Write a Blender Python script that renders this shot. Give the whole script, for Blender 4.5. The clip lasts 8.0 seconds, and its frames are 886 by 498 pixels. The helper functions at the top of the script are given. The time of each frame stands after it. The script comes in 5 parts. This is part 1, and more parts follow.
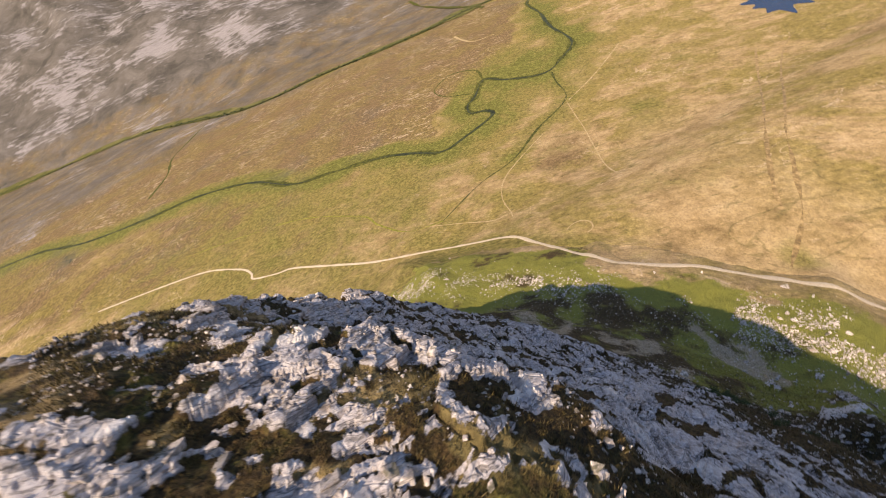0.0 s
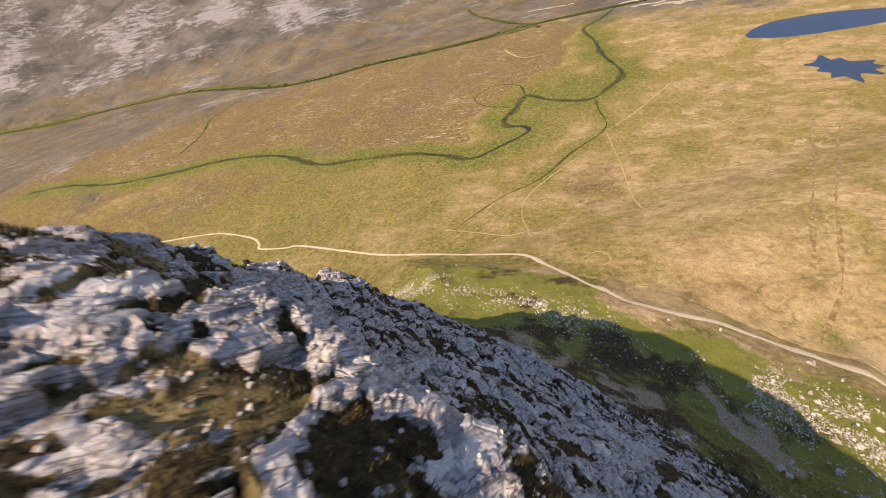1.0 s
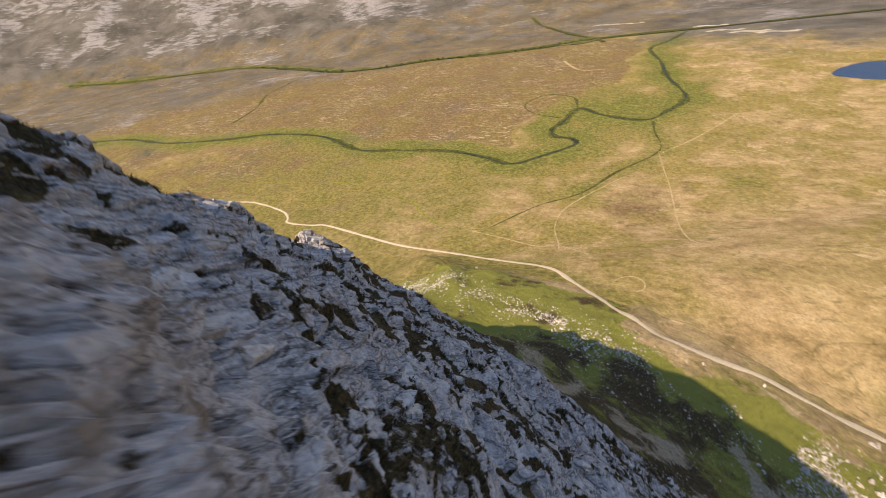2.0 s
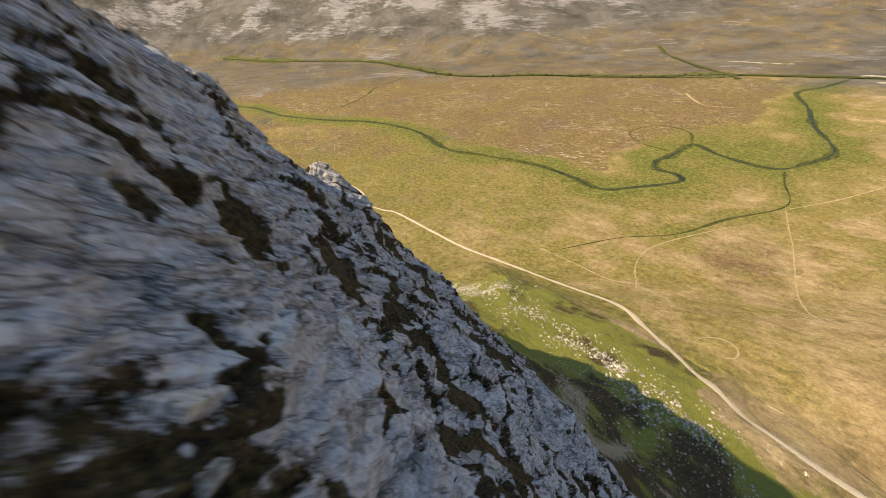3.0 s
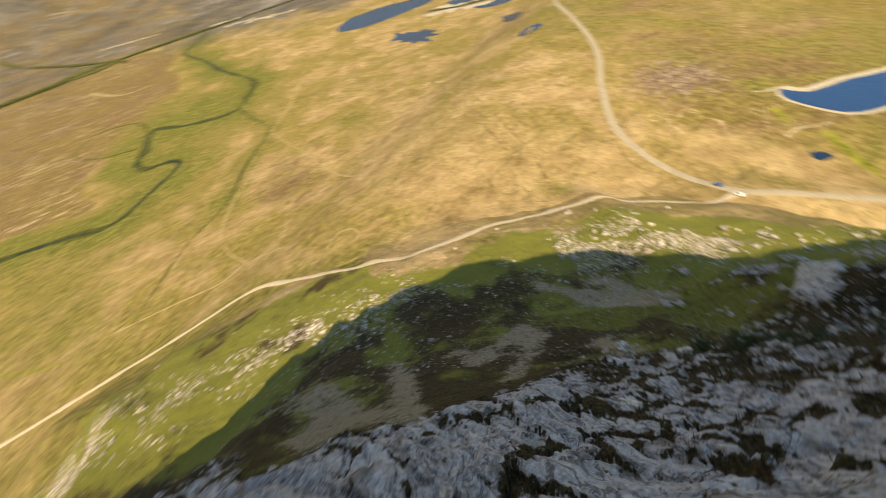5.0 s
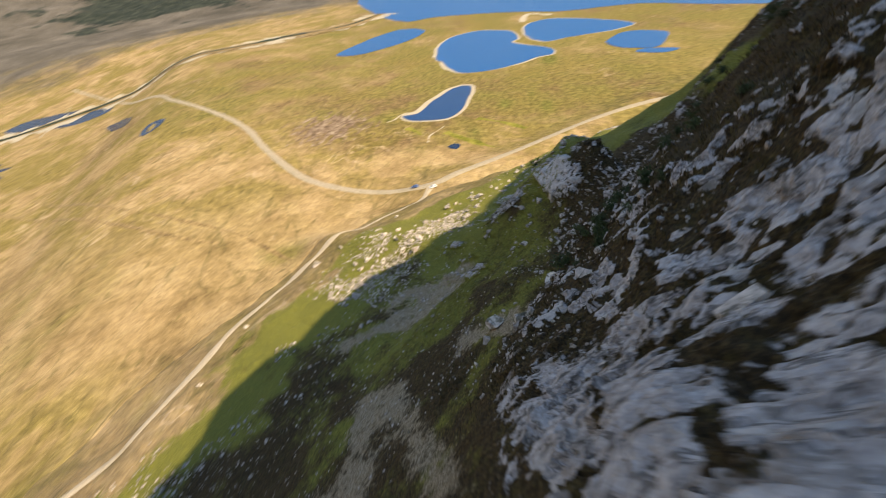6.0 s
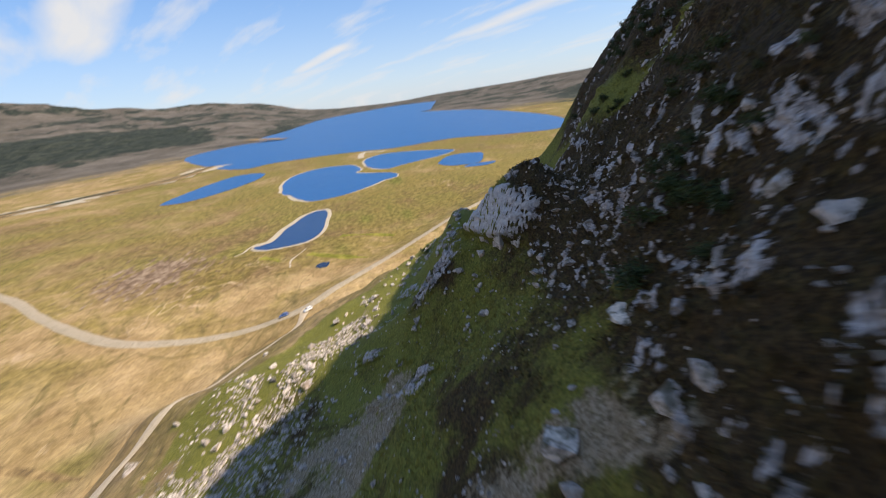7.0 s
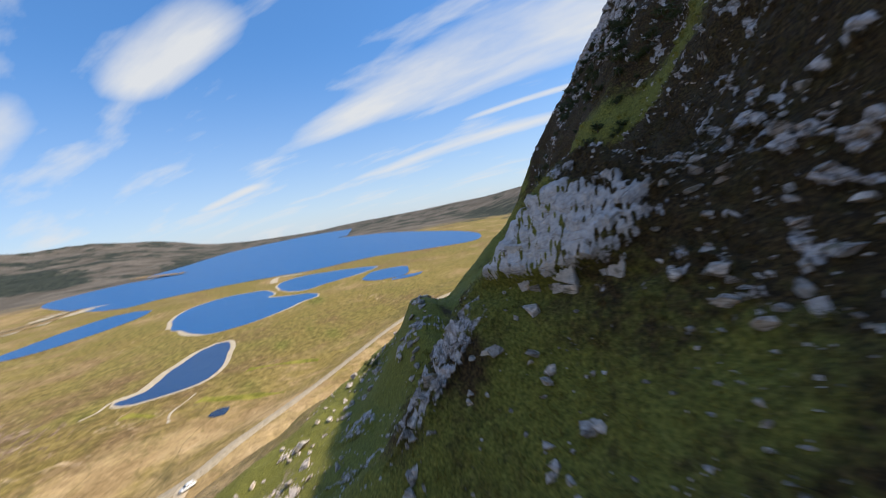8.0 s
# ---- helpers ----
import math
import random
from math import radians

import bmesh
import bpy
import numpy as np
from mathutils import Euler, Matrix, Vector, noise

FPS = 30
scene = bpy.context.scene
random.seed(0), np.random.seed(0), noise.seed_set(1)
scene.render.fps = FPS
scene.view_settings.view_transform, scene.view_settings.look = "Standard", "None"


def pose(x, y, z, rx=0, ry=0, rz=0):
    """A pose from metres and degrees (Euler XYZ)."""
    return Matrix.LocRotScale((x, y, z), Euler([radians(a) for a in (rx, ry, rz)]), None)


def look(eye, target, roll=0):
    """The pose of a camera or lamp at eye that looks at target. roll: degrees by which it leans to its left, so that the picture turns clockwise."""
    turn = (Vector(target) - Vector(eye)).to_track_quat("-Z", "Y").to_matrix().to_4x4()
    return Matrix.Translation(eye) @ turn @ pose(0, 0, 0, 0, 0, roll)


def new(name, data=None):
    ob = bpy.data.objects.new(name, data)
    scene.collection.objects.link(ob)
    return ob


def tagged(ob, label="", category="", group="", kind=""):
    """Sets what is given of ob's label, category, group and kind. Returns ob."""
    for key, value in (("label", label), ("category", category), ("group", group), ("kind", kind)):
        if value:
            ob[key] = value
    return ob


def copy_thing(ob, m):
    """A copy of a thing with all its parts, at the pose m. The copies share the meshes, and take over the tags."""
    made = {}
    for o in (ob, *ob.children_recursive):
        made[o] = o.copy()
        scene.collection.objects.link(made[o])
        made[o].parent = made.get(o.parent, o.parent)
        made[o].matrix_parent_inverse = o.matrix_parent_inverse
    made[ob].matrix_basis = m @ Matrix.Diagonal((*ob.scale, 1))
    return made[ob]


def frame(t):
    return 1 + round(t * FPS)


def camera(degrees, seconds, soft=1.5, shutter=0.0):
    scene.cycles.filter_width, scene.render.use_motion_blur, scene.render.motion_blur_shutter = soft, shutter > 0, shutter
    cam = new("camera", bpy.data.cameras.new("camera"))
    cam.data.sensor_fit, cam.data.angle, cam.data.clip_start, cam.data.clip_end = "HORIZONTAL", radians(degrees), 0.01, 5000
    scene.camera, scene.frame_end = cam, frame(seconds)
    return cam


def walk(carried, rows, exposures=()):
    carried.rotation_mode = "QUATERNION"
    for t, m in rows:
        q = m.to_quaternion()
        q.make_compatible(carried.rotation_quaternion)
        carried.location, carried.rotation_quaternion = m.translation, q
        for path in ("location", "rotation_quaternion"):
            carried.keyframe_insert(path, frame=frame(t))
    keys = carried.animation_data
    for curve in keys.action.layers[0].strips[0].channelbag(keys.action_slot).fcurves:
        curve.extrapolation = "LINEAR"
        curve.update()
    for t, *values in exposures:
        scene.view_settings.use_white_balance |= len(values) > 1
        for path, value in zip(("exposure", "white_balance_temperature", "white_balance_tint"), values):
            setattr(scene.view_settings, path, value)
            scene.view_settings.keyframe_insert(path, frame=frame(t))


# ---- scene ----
cam = camera(101.35, 8.0, soft=1.0, shutter=0.4)
PATH = [
    (0, (7.586, 3.139, 200.156), (0.187, 16.674, 187.425), -24.55),
    (0.5, (7.233, 5.787, 195.797), (-0.438, 19.438, 183.355), -18.80),
    (1, (6.999, 9.275, 190.809), (-1.047, 22.892, 178.569), -14.89),
    (1.5, (6.783, 13.313, 185.208), (-1.667, 26.795, 173.090), -11.92),
    (1.7, (6.669, 15.004, 182.784), (-2.071, 28.375, 170.750), -10.85),
    (2.8, (5.185, 25.558, 167.058), (-6.914, 36.938, 155.917), -4.48),
    (3, (4.844, 27.754, 164.171), (-7.682, 38.785, 153.151), -3.69),
    (3.5, (3.318, 33.408, 157.275), (-9.023, 44.666, 146.278), -4.65),
    (4, (0.594, 39.179, 150.418), (-8.766, 52.615, 138.934), -8.85),
    (4.5, (-2.013, 45.425, 142.962), (-4.871, 60.649, 130.310), -13.36),
    (5, (-3.264, 52.149, 134.452), (1.867, 65.582, 120.552), -13.56),
    (5.2, (-3.132, 54.962, 130.674), (4.757, 66.664, 116.502), -12.51),
    (6.3, (4.354, 72.632, 106.549), (20.497, 73.518, 94.776), -7.90),
    (6.5, (7.858, 75.003, 102.439), (24.673, 74.295, 91.632), -7.80),
    (7, (18.520, 79.460, 93.059), (36.384, 75.475, 84.999), -8.09),
    (7.5, (31.230, 81.889, 85.038), (49.330, 75.164, 79.826), -8.54),
    (8, (44.766, 82.265, 78.629), (62.277, 72.915, 76.188), -9.72),
]
walk(cam, [(t, look(eye, target, roll)) for t, eye, target, roll in PATH], [(0, 0.62, 7100, 17), (1.5, 0.6, 7050, 15), (3, 0.64, 7400, 6), (4.5, 0.64, 8600, 2), (5, 0.68, 8500, 2), (6.5, 0.76, 6900, 10), (7, 0.5, 6450, 11), (8, 0.44, 6200, 9)])

# ---- daylight ----
SUN_TO = Vector((-0.2216, -0.6203, 0.7524))          # from the ground towards the sun, 49 degrees up
sun = new("sun", bpy.data.lights.new("sun", "SUN"))
sun.data.energy, sun.data.angle, sun.data.color = 5.0, radians(0.53), (1.0, 0.87, 0.70)
sun.matrix_world = look((0, 0, 400), Vector((0, 0, 400)) - SUN_TO)

world = bpy.data.worlds.new("sky")
scene.world = world
world.use_nodes = True
wn, wl = world.node_tree.nodes, world.node_tree.links
wn.clear()
sky = wn.new("ShaderNodeTexSky")
sky.sky_type, sky.sun_disc = "NISHITA", False
sky.sun_elevation, sky.sun_rotation = math.asin(SUN_TO.z), math.atan2(SUN_TO.x, SUN_TO.y)
sky.altitude, sky.air_density, sky.dust_density, sky.ozone_density = 1200, 1.0, 0.05, 4.0
coord = wn.new("ShaderNodeTexCoord")
sep = wn.new("ShaderNodeSeparateXYZ")
wl.new(coord.outputs["Generated"], sep.inputs[0])
up = wn.new("ShaderNodeMath"); up.operation = "MAXIMUM"; up.inputs[1].default_value = 0.0
wl.new(sep.outputs["Z"], up.inputs[0])
lift = wn.new("ShaderNodeMath"); lift.operation = "ADD"; lift.inputs[1].default_value = 0.16
wl.new(up.outputs[0], lift.inputs[0])
flatten = wn.new("ShaderNodeVectorMath"); flatten.operation = "DIVIDE"
tri = wn.new("ShaderNodeCombineXYZ")
for k in range(3):
    wl.new(lift.outputs[0], tri.inputs[k])
wl.new(coord.outputs["Generated"], flatten.inputs[0])
wl.new(tri.outputs[0], flatten.inputs[1])


def sky_calc(op, a, b=0.0, clamp=False):
    m = wn.new("ShaderNodeMath")
    m.operation, m.use_clamp = op, clamp
    for k, v in enumerate((a, b)):
        if isinstance(v, (int, float)):
            m.inputs[k].default_value = v
        else:
            wl.new(v, m.inputs[k])
    return m.outputs[0]


def sky_dot(axis):
    v = wn.new("ShaderNodeVectorMath")
    v.operation = "DOT_PRODUCT"
    wl.new(flatten.outputs[0], v.inputs[0])
    v.inputs[1].default_value = axis
    return v.outputs["Value"]


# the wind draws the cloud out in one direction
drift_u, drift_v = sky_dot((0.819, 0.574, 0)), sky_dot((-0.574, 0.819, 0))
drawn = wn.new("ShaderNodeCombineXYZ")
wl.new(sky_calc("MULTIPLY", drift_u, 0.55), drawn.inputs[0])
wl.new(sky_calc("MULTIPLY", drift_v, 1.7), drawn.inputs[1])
puff = wn.new("ShaderNodeTexNoise")
puff.inputs["Scale"].default_value, puff.inputs["Detail"].default_value = 1.6, 9.0
puff.inputs["Roughness"].default_value, puff.inputs["Distortion"].default_value = 0.58, 0.25
wl.new(drawn.outputs[0], puff.inputs["Vector"])
grain = sky_calc("MULTIPLY", sky_calc("SUBTRACT", puff.outputs["Fac"], 0.5), 2.6)


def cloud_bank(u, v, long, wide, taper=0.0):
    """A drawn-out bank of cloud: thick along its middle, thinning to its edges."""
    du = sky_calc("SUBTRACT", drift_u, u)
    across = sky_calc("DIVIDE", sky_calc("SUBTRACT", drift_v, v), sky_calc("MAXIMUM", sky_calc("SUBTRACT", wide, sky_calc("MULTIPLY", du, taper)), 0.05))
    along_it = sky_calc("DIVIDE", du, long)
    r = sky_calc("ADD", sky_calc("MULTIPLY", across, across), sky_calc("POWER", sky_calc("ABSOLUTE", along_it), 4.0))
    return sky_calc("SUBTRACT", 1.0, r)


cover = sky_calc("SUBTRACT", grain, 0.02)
# last bank: unseen, high in the north, added to whiten the fill light
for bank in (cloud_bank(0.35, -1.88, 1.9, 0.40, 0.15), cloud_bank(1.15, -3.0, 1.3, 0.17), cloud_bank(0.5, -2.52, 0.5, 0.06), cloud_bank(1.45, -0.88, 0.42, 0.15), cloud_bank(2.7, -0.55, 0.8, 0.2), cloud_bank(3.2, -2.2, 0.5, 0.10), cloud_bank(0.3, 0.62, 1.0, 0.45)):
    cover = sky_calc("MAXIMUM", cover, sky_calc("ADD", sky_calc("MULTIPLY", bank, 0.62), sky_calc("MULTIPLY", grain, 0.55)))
veil = wn.new("ShaderNodeValToRGB")
veil.color_ramp.elements[0].position, veil.color_ramp.elements[1].position = 0.04, 0.70
veil.color_ramp.elements[0].color, veil.color_ramp.elements[1].color = (0, 0, 0, 1), (0.95, 0.95, 0.95, 1)
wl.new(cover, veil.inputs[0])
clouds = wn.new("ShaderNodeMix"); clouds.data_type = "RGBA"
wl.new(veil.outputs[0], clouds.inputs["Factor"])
vivid = wn.new("ShaderNodeHueSaturation")
vivid.inputs["Saturation"].default_value = 1.4
even = wn.new("ShaderNodeGamma")
even.inputs["Gamma"].default_value = 0.6
wl.new(sky.outputs[0], even.inputs["Color"])
wl.new(even.outputs[0], vivid.inputs["Color"])
cool = wn.new("ShaderNodeMix"); cool.data_type, cool.blend_type = "RGBA", "MULTIPLY"
cool.inputs["Factor"].default_value = 1.0
cool.inputs[7].default_value = (0.80, 0.96, 1.16, 1)
wl.new(vivid.outputs[0], cool.inputs[6])
low = wn.new("ShaderNodeMix"); low.data_type = "RGBA"
wl.new(sky_calc("MULTIPLY", sky_calc("POWER", sky_calc("SUBTRACT", 1.0, sky_calc("MULTIPLY", up.outputs[0], 2.3), True), 2.0), 0.75), low.inputs["Factor"])
wl.new(cool.outputs[2], low.inputs[6])
low.inputs[7].default_value = (2.15, 2.35, 2.6, 1)
wl.new(low.outputs[2], clouds.inputs[6])
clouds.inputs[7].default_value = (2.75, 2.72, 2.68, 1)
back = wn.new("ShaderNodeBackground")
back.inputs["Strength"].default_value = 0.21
wl.new(clouds.outputs[2], back.inputs["Color"])
wo = wn.new("ShaderNodeOutputWorld")
wl.new(back.outputs[0], wo.inputs["Surface"])


# ---- number fields for the land ----
def smooth(a, b, x):
    t = np.clip((x - a) / (b - a), 0, 1)
    return t * t * (3 - 2 * t)


def lattice(ix, iy, iz, seed):
    h = (ix * 374761393 + iy * 668265263 + iz * 2147483647 + seed * 974634777) & 0xFFFFFFFF
    h = ((h ^ (h >> 13)) * 1274126177) & 0xFFFFFFFF
    h = ((h ^ (h >> 16)) * 2246822519) & 0xFFFFFFFF
    return ((h ^ (h >> 15)) & 0xFFFFFF) / float(0xFFFFFF)


def vnoise(x, y, z, seed=0):
    """Smooth value noise, -1 to 1."""
    ix, iy, iz = (np.floor(a).astype(np.int64) for a in (x, y, z))
    fx, fy, fz = x - ix, y - iy, z - iz
    fx, fy, fz = (f * f * f * (f * (f * 6 - 15) + 10) for f in (fx, fy, fz))
    out = 0
    for a in (0, 1):
        for b in (0, 1):
            for c in (0, 1):
                w = (fx if a else 1 - fx) * (fy if b else 1 - fy) * (fz if c else 1 - fz)
                out = out + w * lattice(ix + a, iy + b, iz + c, seed)
    return out * 2 - 1


def fbm(x, y, z, octaves=4, seed=0, gain=0.5):
    out, amp, total = 0, 1.0, 0.0
    for k in range(octaves):
        out = out + amp * vnoise(x * 2 ** k, y * 2 ** k, z * 2 ** k, seed + k)
        total += amp
        amp *= gain
    return out / total


def blocks(x, y, z, seed=0):
    """Broken blocks: a flat tilted top for each cell, and the distance to its border."""
    ix, iy, iz = (np.floor(a).astype(np.int64) for a in (x, y, z))
    f1 = np.full(x.shape, 9.0); f2 = np.full(x.shape, 9.0); top = np.zeros(x.shape)
    for a in (-1, 0, 1):
        for b in (-1, 0, 1):
            for c in (-1, 0, 1):
                j = (ix + a, iy + b, iz + c)
                off = [j[k] + lattice(*j, seed + k) - (x, y, z)[k] for k in range(3)]
                dist = np.sqrt(off[0] ** 2 + off[1] ** 2 + off[2] ** 2)
                near = dist < f1
                f2 = np.where(near, f1, np.minimum(f2, dist))
                tilt = sum((lattice(*j, seed + 4 + k) - 0.5) * off[k] for k in range(3))
                top = np.where(near, lattice(*j, seed + 3) - 0.5 + 0.9 * tilt, top)
                f1 = np.where(near, dist, f1)
    return top, f2 - f1


# ---- the shape of the land ----
# d runs down the face of the mountain, e along it (towards the far end of the ridge)
GD, GE = np.array((0.4149, 0.9098)), np.array((-0.9098, 0.4149))
FACE = [(-60, 278), (0, 188), (76, 73), (84, 64), (92, 56), (105, 45.5), (118, 40.5), (150, 30), (167, 23.5), (182, 17), (200, 7), (225, -9), (256, -32), (290, -60), (400, -120)]
SHIFT = [(-900, -560), (-600, -370), (-300, -150), (-200, -85), (-160, -52), (-130, -28), (-112, -10), (-90, -8), (-64, -8), (-44, -5), (-34, -2), (-27, -1), (-15, -1), (28, 0), (40, -0.5),
         (49, -4), (57, -4), (65, -3.5), (75, -10), (92, -17), (110, -27), (130, -39), (150, -47), (174, -68), (196, -84), (241, -95), (313, -115), (420, -165), (600, -250), (900, -430)]
FOOT = [(-400, -75), (-300, -70), (-200, -62), (-140, -42), (-108, -20), (-80, -7), (-55, 0), (200, 0)]
EDGE = [(-900, -560), (-600, -330), (-300, -120), (-200, -55), (-150, -30), (-100, 0), (-60, 8), (-20, 13), (-4, 16.8), (4, 15.6), (10, 13.4), (18, 11.4), (26, 7.5), (34, 5), (40, 8), (50, 15), (57, 21), (65, 27), (75, 31), (92, 39), (110, 45), (130, 50), (150, 53), (174, 55), (196, 60), (300, 20), (600, -140)]
CREST = [(-900, 0), (-600, 40), (-300, 105), (-200, 140), (-150, 158), (-60, 166), (-30, 174.5), (-4, 173.3), (4, 176.4), (18, 180.6), (34, 181), (40, 174), (49, 161), (57, 151), (65, 143), (75, 129), (92, 103), (110, 82), (130, 60), (150, 43), (174, 26), (196, 14), (240, 2), (300, 0), (600, -5)]


def table(rows, x, soft=2.0):
    """Straight runs between the rows, with their corners rounded."""
    a = np.array(rows, float)
    return sum(np.interp(x + o * soft, a[:, 0], a[:, 1]) for o in (-1, -0.5, 0, 0.5, 1)) / 5


def mountain(x, y):
    d, e = x * GD[0] + y * GD[1], x * GE[0] + y * GE[1]
    e2 = e + 3.5 * vnoise(x / 17, y / 17, 0 * x, 50)
    d2 = d + 2.2 * vnoise(x / 13, y / 13, 0 * x + 5, 51) * smooth(2, 14, d)
    rib = 13 * np.exp(-((e + 42) / 9.5) ** 2) * smooth(68, 82, d)
    foot = table(FOOT, e, 8) * smooth(95, 150, d)
    face = table(FACE, d2 - table(SHIFT, e2) - rib - foot)
    edge = table(EDGE, e2)
    top = table(CREST, e2) + 13 * np.tanh((edge - d2) / 17)
    top = top - 0.0016 * np.maximum(0, edge - d2 - 18) ** 2 - np.maximum(0, e - 40) * smooth(0, 70, edge - d2) * 0.75
    top = top - 0.019 * np.clip(7 - (edge - d2), 0, 8) ** 2 * smooth(-16, -6, e) * smooth(40, 28, e)
    w = smooth(-0.6, 3.6, d2 - edge)
    z = np.where(face < top, face * w + np.minimum(top, face + 45) * (1 - w), top)
    shoulder = 4.5 * np.exp(-((d2 - 77) / 6) ** 2 - ((e + 38) / 8) ** 2)
    spur = shoulder + 12 * np.exp(-((d2 - 97) / 7.5) ** 2 - ((e + 86) / 21) ** 2)
    for (d0, e0, rd, re, h) in ((4, 35, 9, 6, 2.0), (28.5, 62.5, 3.4, 4.0, 4.6), (23, 58, 3.2, 4, -3.4), (38, 64, 5, 5, -2.0), (66, -110, 7, 14, -3.5)):
        spur = spur + h * np.exp(-((d - d0) / rd) ** 2 - ((e - e0) / re) ** 2)
    return z + spur - 200 * smooth(215, 420, e) - 120 * smooth(-500, -800, e)


RING = [(-180, 300, 2600, 4200), (-100, 160, 900, 2200), (-45, 105, 900, 1800), (-36, 70, 1300, 2400), (-29, 50, 1900, 3200), (-22, 34, 2500, 3700), (-14, 26, 3100, 4200), (-8, 4, 3500, 4200),
        (2, 28, 3000, 4100), (6, 75, 2500, 4100), (10, 135, 2100, 4100), (14, 190, 1800, 3900), (22, 195, 1600, 3800), (33, 300, 1650, 3800), (50, 400, 1900, 4200), (85, 480, 2300, 4500),
        (100, 560, 2100, 4500), (116, 760, 2000, 4500), (128, 900, 1850, 4500), (144, 1150, 2300, 4600), (157, 1000, 2700, 4700), (168, 620, 2900, 4700), (180, 700, 3300, 4700)]


FLOOR = [(-400, 0), (-70, 0), (0, 5), (80, 14), (165, 15), (229, -6), (262, -24), (323, -34), (472, -51), (650, -57), (4000, -60)]


def valley(x, y):
    r, az = np.hypot(x, y), np.degrees(np.arctan2(y, x))
    a = np.array(RING, float)
    h, r0, r1 = (sum(np.interp(az + o, a[:, 0], a[:, k]) for o in (-2, 0, 2)) / 3 for k in (1, 2, 3))
    t = np.clip((r - r0) / (r1 - r0), 0, 1.15)
    rough = fbm(x / 420, y / 420, 0 * x, 5, 7, 0.55)
    z = h * (t ** 1.35) * (1 + 0.22 * rough * smooth(0, 0.4, t)) + 26 * np.abs(fbm(x / 150, y / 150, 0 * x, 4, 9)) * smooth(0.02, 0.25, t) * np.minimum(1, h / 400)
    along, across = (x - 165) * 0.657 - (y - 120) * 0.754, (x - 165) * 0.754 + (y - 120) * 0.657
    bench = 7.5 * np.exp(-np.where(across > 0, across / 17, across / 60) ** 2) * smooth(-25, 30, along) * smooth(330, 200, along)
    return z + bench + table(FLOOR, -0.55 * x + 0.835 * y, 25) * smooth(1000, 500, x)


def land(x, y):
    x, y = np.asarray(x, float), np.asarray(y, float)
    if not x.size:
        return x
    a, b = mountain(x, y), valley(x, y)
    k = np.clip(0.5 + (a - b) / 14, 0, 1)
    return b + (a - b) * k + 7 * k * (1 - k)


def at(x, y):
    return float(land(np.array([x]), np.array([y]))[0])


# ---- materials ----
def shade(name, build):
    m = bpy.data.materials.new(name)
    m.use_nodes = True
    n, l = m.node_tree.nodes, m.node_tree.links
    b = n["Principled BSDF"]
    build(n, l, b)
    return m


def noise_node(n, l, scale, detail=5.0, rough=0.55, vec=None, distort=0.0):
    t = n.new("ShaderNodeTexNoise")
    t.inputs["Scale"].default_value, t.inputs["Detail"].default_value = scale, detail
    t.inputs["Roughness"].default_value, t.inputs["Distortion"].default_value = rough, distort
    if vec is not None:
        l.new(vec, t.inputs["Vector"])
    return t.outputs["Fac"]


def ramp(n, l, fac, stops):
    r = n.new("ShaderNodeValToRGB")
    els = r.color_ramp.elements
    while len(els) < len(stops):
        els.new(0.5)
    for el, (p, c) in zip(els, stops):
        el.position = p
        el.color = (*c, 1) if len(c) == 3 else c
    l.new(fac, r.inputs[0])
    return r.outputs[0]


def mix(n, l, fac, a, b, mode="MIX"):
    m = n.new("ShaderNodeMix")
    m.data_type, m.blend_type = "RGBA", mode
    for sock, v in ((m.inputs["Factor"], fac), (m.inputs[6], a), (m.inputs[7], b)):
        if isinstance(v, (int, float)):
            sock.default_value = v
        elif isinstance(v, tuple):
            sock.default_value = (*v, 1)
        else:
            l.new(v, sock)
    return m.outputs[2]


def calc(n, l, op, a, b=0.0, c=None):
    m = n.new("ShaderNodeMath")
    m.operation = op
    for k, v in enumerate((a, b, c)):
        if v is None:
            continue
        if isinstance(v, (int, float)):
            m.inputs[k].default_value = v
        else:
            l.new(v, m.inputs[k])
    return m.outputs[0]


def spread(n, l, v, lo, hi):
    m = n.new("ShaderNodeMapRange")
    m.interpolation_type = "SMOOTHSTEP"
    l.new(v, m.inputs["Value"])
    m.inputs["From Min"].default_value, m.inputs["From Max"].default_value = lo, hi
    return m.outputs["Result"]


def attr(n, name):
    a = n.new("ShaderNodeAttribute")
    a.attribute_name = name
    return a.outputs["Fac"]


def place(n, scale=(1, 1, 1), rot=(0, 0, 0)):
    g = n.new("ShaderNodeNewGeometry")
    m = n.new("ShaderNodeMapping")
    m.inputs["Scale"].default_value, m.inputs["Rotation"].default_value = scale, [radians(a) for a in rot]
    n.id_data.links.new(g.outputs["Position"], m.inputs["Vector"])
    return m.outputs[0]


def bump(n, l, b, height, strength, dist):
    k = n.new("ShaderNodeBump")
    k.inputs["Strength"].default_value, k.inputs["Distance"].default_value = strength, dist
    l.new(height, k.inputs["Height"])
    l.new(k.outputs[0], b.inputs["Normal"])


def bedded(n, l, long, thin):
    """Texture space stretched along the beds of the rock."""
    g = n.new("ShaderNodeNewGeometry")
    out = n.new("ShaderNodeCombineXYZ")
    for k, (axis, scale) in enumerate((((-0.525, 0.645, -0.556), long), ((-0.849, -0.487, 0.238), long), ((-0.115, 0.591, 0.799), thin))):
        v = n.new("ShaderNodeVectorMath")
        v.operation = "DOT_PRODUCT"
        l.new(g.outputs["Position"], v.inputs[0])
        v.inputs[1].default_value = [a * scale for a in axis]
        l.new(v.outputs["Value"], out.inputs[k])
    return out.outputs[0]


